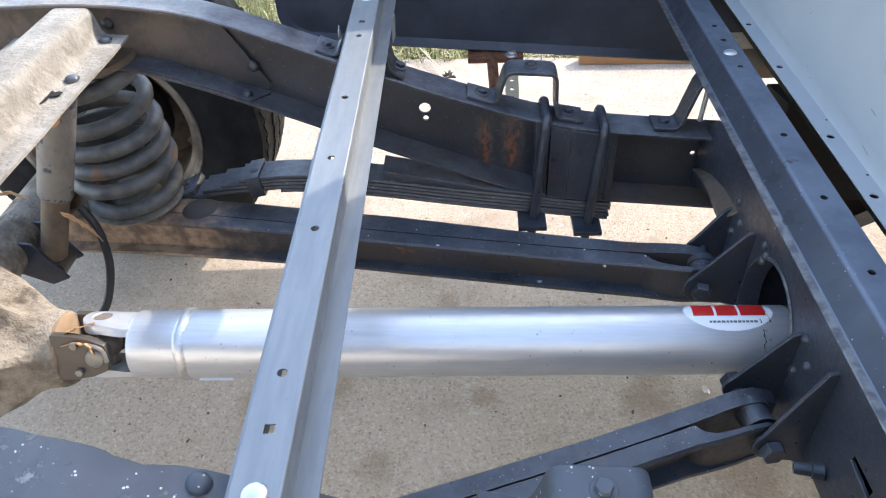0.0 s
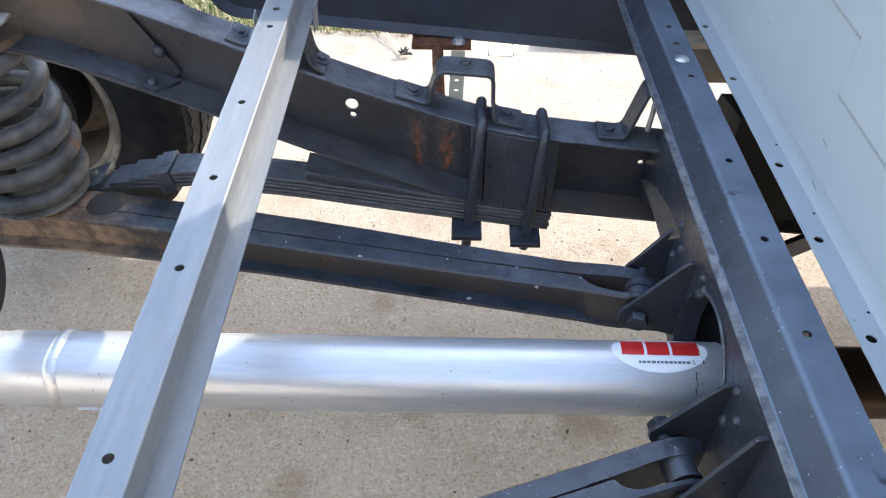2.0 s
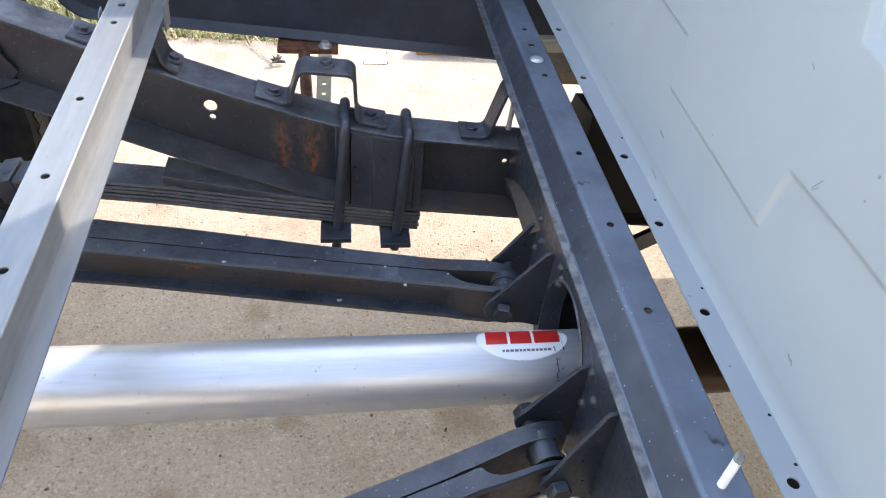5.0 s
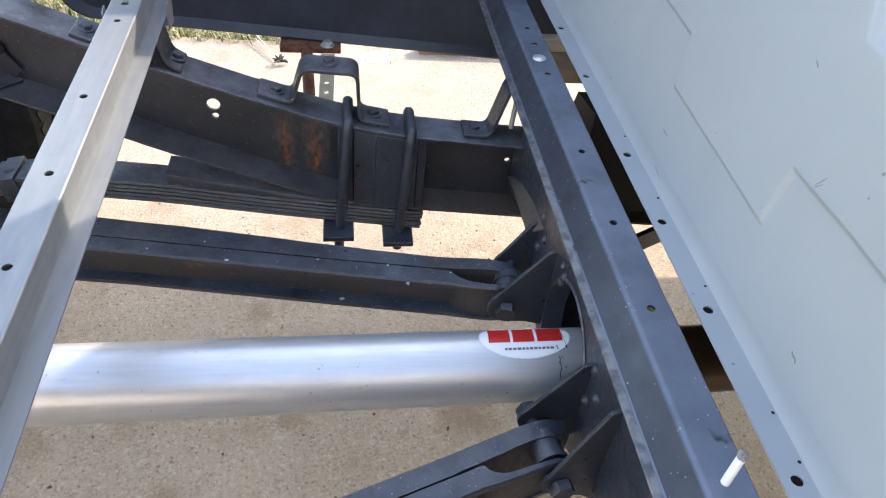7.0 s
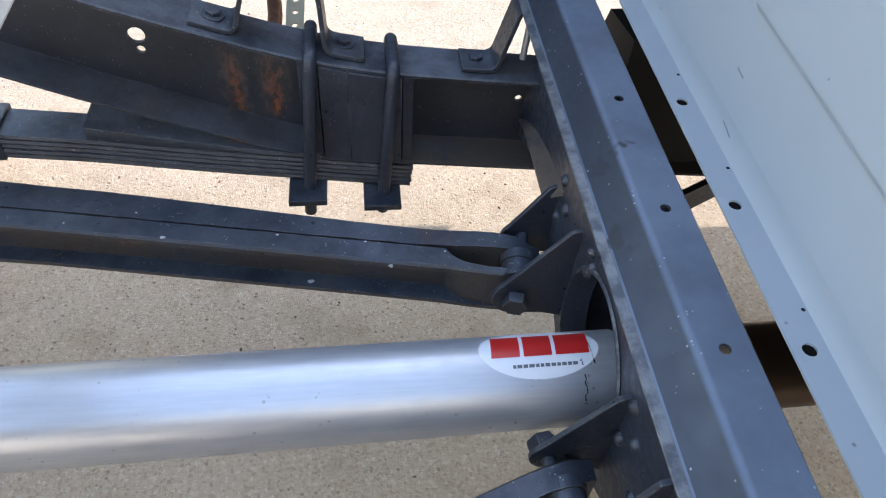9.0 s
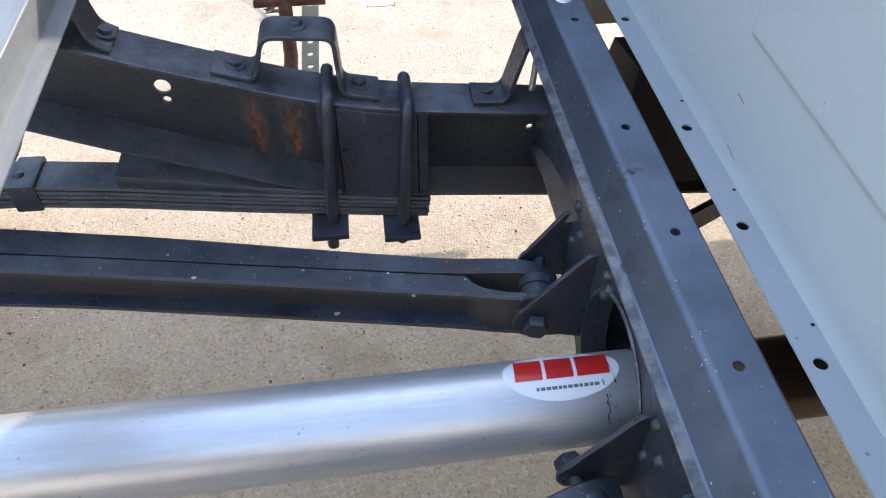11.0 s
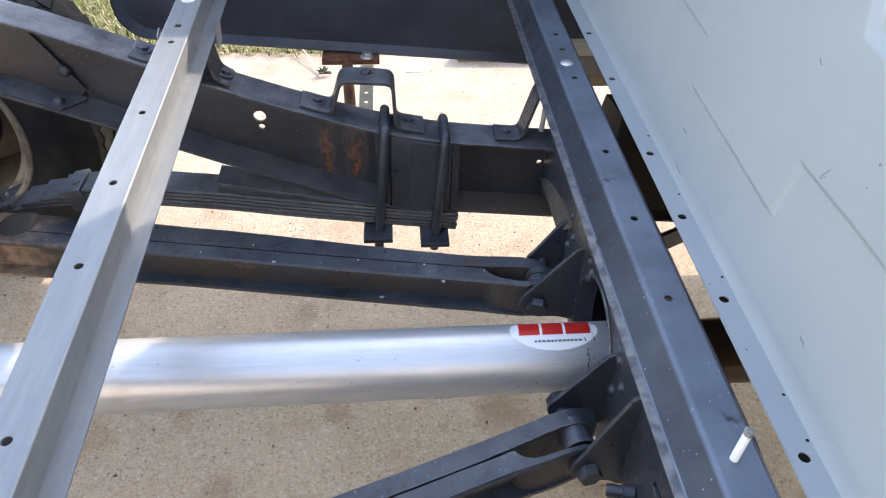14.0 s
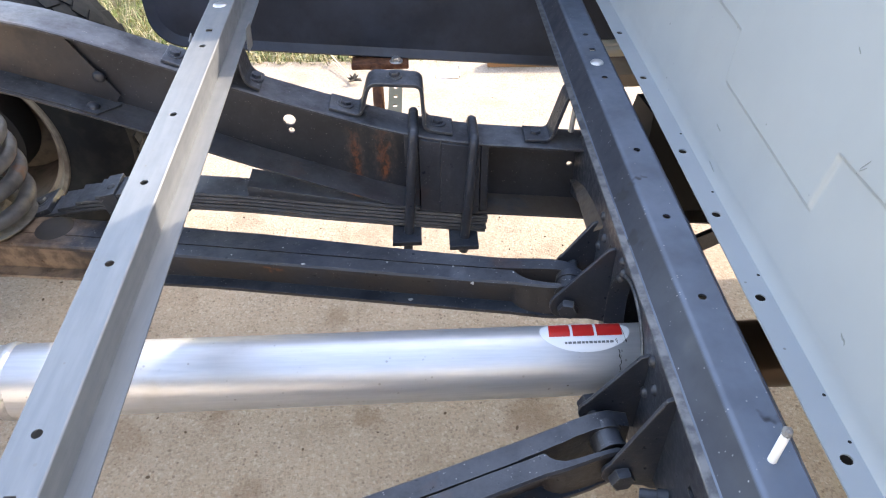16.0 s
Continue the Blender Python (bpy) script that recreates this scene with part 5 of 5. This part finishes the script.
_ys = sorted({round(v, 4) for v in [*np.linspace(CAB_N, 0.2, 6), *np.linspace(0.2, 1.2, 560), *np.linspace(1.2, CAB_F, 8)]})
_zs = [0.68, *np.linspace(0.70, 0.90, 115), *np.linspace(0.902, 1.10, 80)]
loft(bm, [[on_back(y, z, pressed(y, z) if 0.68 < z < 1.10 else 0.0) for z in _zs] for y in _ys], closed=False)
loft(bm, [[on_back(0.765 + k * (CAB_F - 0.765), 1.10), on_back(0.765 + k * 0.67, 1.21), on_back(0.765 + k * 0.605, 1.75), on_back(0.765 + k * 0.605, 1.75, -0.003), on_back(0.765 + k * 0.67, 1.21, -0.003), on_back(0.765 + k * (CAB_F - 0.765), 1.10, -0.003)] for k in np.linspace(-1, 1, 7)], caps=False)
part("back_panel", bm, CAB, cab, smooth=60)
for y in [0.953, 0.811, 0.653, 0.486, 0.434]:
    bm = bmesh.new()
    turned(bm, [(0.0016, 0), (0.0018, 0.0003)], Matrix.Translation((0.5625, y, 0.6541)), 10)
    part("pin_hole", bm, VOID, cab, "tiny dark pin hole")
for run, w in ((((0.8806, 0.7122), (0.873, 0.7112), (0.8663, 0.7109)), 0.0016), (((0.857, 0.6707), (0.837, 0.6679)), 0.001), (((0.613, 0.817), (0.609, 0.826), (0.6035, 0.836)), 0.0011), (((0.609, 0.822), (0.603, 0.829)), 0.001), (((0.516, 0.7045), (0.512, 0.7030), (0.509, 0.7035), (0.506, 0.7010)), 0.0022), (((1.0745, 0.6805), (1.0725, 0.6800)), 0.0018), (((0.70, 0.90), (0.694, 0.897)), 0.0014), (((0.78, 0.98), (0.777, 0.986)), 0.0014)):
    bm = bmesh.new()
    flat_bar(bm, [on_back(y, z, pressed(y, z) + 0.0004) for y, z in run], w, 0.0004, (0.1, 0.3, 1))
    part("scratch", bm, SCUFF, cab, "short dark scratch in the paint")
bm = bmesh.new()
_shell = [(CAB_F, 0.45), (CAB_F + 0.03, 0.8), (CAB_F, 1.10), (1.437, 1.21), (1.38, 1.68), (1.33, 1.75), (0.765, 1.78)]
_outer = _shell + [(1.53 - y, z) for y, z in _shell[-2::-1]]
_inner = [(0.765 + (y - 0.765) * 0.97, z - 0.02 if z > 1.5 else z) for y, z in _outer]
loft(bm, [[(x, y, z) for y, z in _outer + _inner[::-1]] for x in (0.70, 1.3, 1.9)])
part("cab_shell", bm, CAB, cab)
# Floor and mount are coloured near-black to paint in the underside's shade.
bm = bmesh.new()
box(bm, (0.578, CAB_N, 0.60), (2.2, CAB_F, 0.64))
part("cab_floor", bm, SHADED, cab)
bm = bmesh.new()
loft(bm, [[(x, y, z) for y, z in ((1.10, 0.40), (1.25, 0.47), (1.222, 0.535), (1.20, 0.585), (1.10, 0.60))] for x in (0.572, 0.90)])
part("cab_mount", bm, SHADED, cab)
for lo, hi, mt, txt in (((0.500, 1.462, 0.536), (0.80, 1.488, 0.558), WOOD_PALE, "pale sawn timber packer"), ((0.500, 1.432, 0.545), (0.80, 1.450, 0.560), WOOD_PALE, "pale sawn timber packer"), ((0.500, 1.346, 0.522), (0.80, 1.428, 0.549), WOOD_OLD, "weathered brown timber packing block")):
    bm = bmesh.new()
    box(bm, lo, hi, None, 0.004)
    for v in bm.verts:
        v.co += Vector([noise.noise(v.co * 25 + Vector((k, 0, 0))) for k in (0, 7, 13)]) * 0.006
    part("timber_packer", bm, mt, cab, txt)

# ---- side step panel on its bracket ----
step = thing("side_step_panel", "satin black pressed steel panel with rolled lower edge", "body panel")
P_Y = 1.63


def panel_z(x):
    return 0.470 - 0.082 * x


bm = bmesh.new()
def panel_ring(inset, y):
    x0, x1, top, r = -0.405 + inset, 0.98 - inset, 1.294, 0.075 - inset * 0.5
    out = []
    for k in range(9):
        a = math.pi + (math.pi / 2) * k / 8
        out.append((x0 + r + r * math.cos(a), panel_z(x0 + r) + inset + r + r * math.sin(a)))
    out += [(x, panel_z(x) + inset) for x in (0.0, 0.3, 0.6)] + [(x1, panel_z(x1) + inset), (x1, top - inset), (x0, top - inset)]
    return [(x, y, z) for x, z in out]


loft(bm, [panel_ring(0.0, P_Y + 0.03), panel_ring(0.0, P_Y + 0.006), panel_ring(0.002, P_Y - 0.008), panel_ring(0.006, P_Y - 0.010), panel_ring(0.021, P_Y - 0.001), panel_ring(0.023, P_Y)], caps=False)
part("rolled_edge", bm, PAINT_CLEAN, step)
bm = bmesh.new()
loft(bm, [panel_ring(0.023, P_Y), panel_ring(0.027, P_Y + 0.002), panel_ring(0.033, P_Y + 0.013), panel_ring(0.040, P_Y + 0.014)])
part("panel", bm, PAINT_CLEAN, step)

# Unseen box behind the panel, added and sized to shade the slab.
bm = bmesh.new()
loft(bm, [[(x, y, z) for y, z in ((P_Y + 0.02, b), (P_Y + 0.185, b - 0.004), (P_Y + 0.195, b + 0.01), (P_Y + 0.195, 1.19), (P_Y + 0.02, 1.2))] for x, b in ((-0.33, 0.57), (-0.29, 0.53), (-0.2, 0.495), (0.0, 0.488), (0.94, 0.50))])
part("box_body", bm, PAINT_CLEAN, step)

support = thing("step_bracket", "rust-brown step bracket with a perforated strap", "bracket")
bm = bmesh.new()
box(bm, (0.035, 1.592, 0.448), (0.165, 1.66, 0.461), None, 0.002)
part("top_plate", bm, RUST, support)
bm = bmesh.new()
round_bar(bm, [(0.092, 1.59, 0.452), (0.098, 1.50, 0.40), (0.105, 1.208, 0.42)], 0.0125, 16)
part("tube", bm, RUST, support)
bm = bmesh.new()
A, B = Vector((0.137, 1.585, 0.452)), Vector((0.128, 1.215, 0.345))
_ld = (B - A).normalized()
_ls = Vector((1, 0, 0))
_ln = _ls.cross(_ld).normalized()
sheet(bm, [(-0.015, 0), (0.015, 0), (0.015, (B - A).length), (-0.015, (B - A).length)], [ngon(0, 0.03 + 0.028 * k, 0.005, 10) for k in range(12)], 0.003, lambda u, v, w: A + _ls * u + _ld * v + _ln * w)
part("perforated_strap", bm, STRAP, support, "yellow zinc strap with round holes")
fixing("bolt", "bolt", (0.137, 1.606, 0.461), (0, 0, 1), ZINC, support, 0.0105, 0.008)

# ---- small things ----
cig = thing("cigarette", "half-smoked white cigarette standing on the dark sill", "cigarette")
C0 = Vector((0.488, 0.420, D_TOP))
CT = Vector((0.004, 0.003, 0.041))
bm = bmesh.new()
round_bar(bm, [C0, C0 + CT * 0.5, C0 + CT * 0.82], [0.0040, 0.0040, 0.0039], 16)
part("paper", bm, PAPER, cig)
bm = bmesh.new()
round_bar(bm, [C0 + CT * 0.82, C0 + CT * 0.87, C0 + CT * 0.92, C0 + CT * 0.96, C0 + CT], [0.0041, 0.0045, 0.0044, 0.0042, 0.0024], 16)
for v in bm.verts:
    v.co += Vector([noise.noise(v.co * 900 + Vector((k, 0, 0))) for k in (0, 7, 13)]) * 0.0018
part("ash_tip", bm, ASH, cig, "crumbling grey ash tip")

twig = thing("dry_weed_stalk", "dry weed stalk with a dark seed head on concrete", "weed stalk")
bm = bmesh.new()
round_bar(bm, [(-0.045, 2.395, 0.012), (-0.10, 2.50, 0.022), (-0.167, 2.626, 0.03), (-0.23, 2.74, -0.03)], 0.0022, 6)
round_bar(bm, [(-0.055, 2.41, 0.008), (-0.13, 2.55, 0.012), (-0.21, 2.70, -0.03)], 0.0015, 6)
part("stalk", bm, STRAW, twig)
bm = bmesh.new()
rng = random.Random(8)
for _ in range(11):
    a, b = rng.uniform(0, 6.28), rng.uniform(-0.3, 1.0)
    c = Vector((-0.043, 2.392, 0.015))
    d = Vector((math.cos(a) * math.cos(b), math.sin(a) * math.cos(b), math.sin(b)))
    round_bar(bm, [c, c + d * 0.014, c + d * 0.028 - Vector((0, 0, 0.004))], [0.005, 0.004, 0.001], 5)
for v in bm.verts:
    v.co.z = max(v.co.z, 0.001)
part("seed_head", bm, SEED, twig)

tray = thing("plastic_container", "small clear plastic container lying on the concrete", "container")
bm = bmesh.new()
sheet(bm, [(0.243, 2.41), (0.328, 2.41), (0.332, 2.49), (0.246, 2.49)], [], 0.003, lambda u, v, w: (u, v, w + 0.001))
for lo, hi in (((0.243, 2.41, 0.004), (0.246, 2.49, 0.014)), ((0.328, 2.41, 0.004), (0.331, 2.49, 0.014)), ((0.246, 2.488, 0.004), (0.328, 2.491, 0.045)), ((0.246, 2.409, 0.004), (0.328, 2.412, 0.012))):
    box(bm, lo, hi)
part("shell", bm, CLEAR, tray).visible_shadow = False

bm = bmesh.new()
box(bm, (0.36, 2.505, 0.0), (1.9, 2.545, 0.05), Matrix.Rotation(-0.03, 4, "Z"), 0.004)
plank = link_mesh("timber_edging", bm, WOOD)
tagged(plank, "weathered orange-brown timber board on the concrete edge", "timber board")

rng = random.Random(21)
for x, y, s, mt in ((0.363, 0.926, 0.0055, DEBRIS), (0.34, 0.95, 0.003, DEBRIS), (0.524, 0.98, 0.012, PALE), (-0.058, 0.893, 0.004, DEBRIS), (-0.535, 0.857, 0.006, DEBRIS), (-0.343, 0.845, 0.005, DEBRIS), (-0.48, 1.25, 0.005, DEBRIS), (-0.36, 0.98, 0.004, DEBRIS), (0.10, 2.05, 0.012, DEBRIS), (-0.12, 2.1, 0.009, DEBRIS), (0.5, 2.2, 0.008, PALE)):
    bm = bmesh.new()
    pts = [(s * rng.uniform(0.6, 1.2) * math.cos(a), s * 0.6 * rng.uniform(0.6, 1.2) * math.sin(a)) for a in np.linspace(0, 5.6, 8)]
    turn = rng.uniform(0, 6.28)
    sheet(bm, [(x + u * math.cos(turn) - v * math.sin(turn), y + u * math.sin(turn) + v * math.cos(turn)) for u, v in pts], [], s * 0.25, lambda u, v, w: (u, v, 0.0005 + w + 0.002 * math.sin(u * 400)))
    o = link_mesh("leaf_scrap", bm, mt)
    tagged(o, "small dry leaf scrap lying on the concrete", "leaf scrap", group="litter")

# loose grit on the slab
rng = random.Random(33)
bm = bmesh.new()
for _ in range(260):
    x, y, s = rng.uniform(-0.75, 0.9), rng.uniform(0.2, 2.3), rng.choice((0.0012, 0.0016, 0.002, 0.003))
    m = Matrix.Translation((x, y, s * 0.4)) @ Matrix.Rotation(rng.uniform(0, 6.28), 4, "Z") @ Matrix.Diagonal((rng.uniform(0.8, 1.6), rng.uniform(0.6, 1.0), rng.uniform(0.4, 0.8), 1))
    bmesh.ops.create_icosphere(bm, subdivisions=1, radius=s, matrix=m)
tagged(link_mesh("grit", bm, DEBRIS), "fine dark grit scattered on the concrete", "grit", kind="stuff")

# softened plate edges
for o in list(bpy.data.objects):
    if o.type == "MESH" and o.name.split(".")[0] in {"hanger_plate", "clamp_plate", "side_plate", "strap", "angle", "doubler_plate", "mount_ear", "top_plate", "crossmember", "tab", "pinion_yoke", "yoke_ear"}:
        bev = o.modifiers.new("edge", "BEVEL")
        bev.width, bev.segments, bev.limit_method, bev.angle_limit = 0.0011, 2, "ANGLE", radians(40)
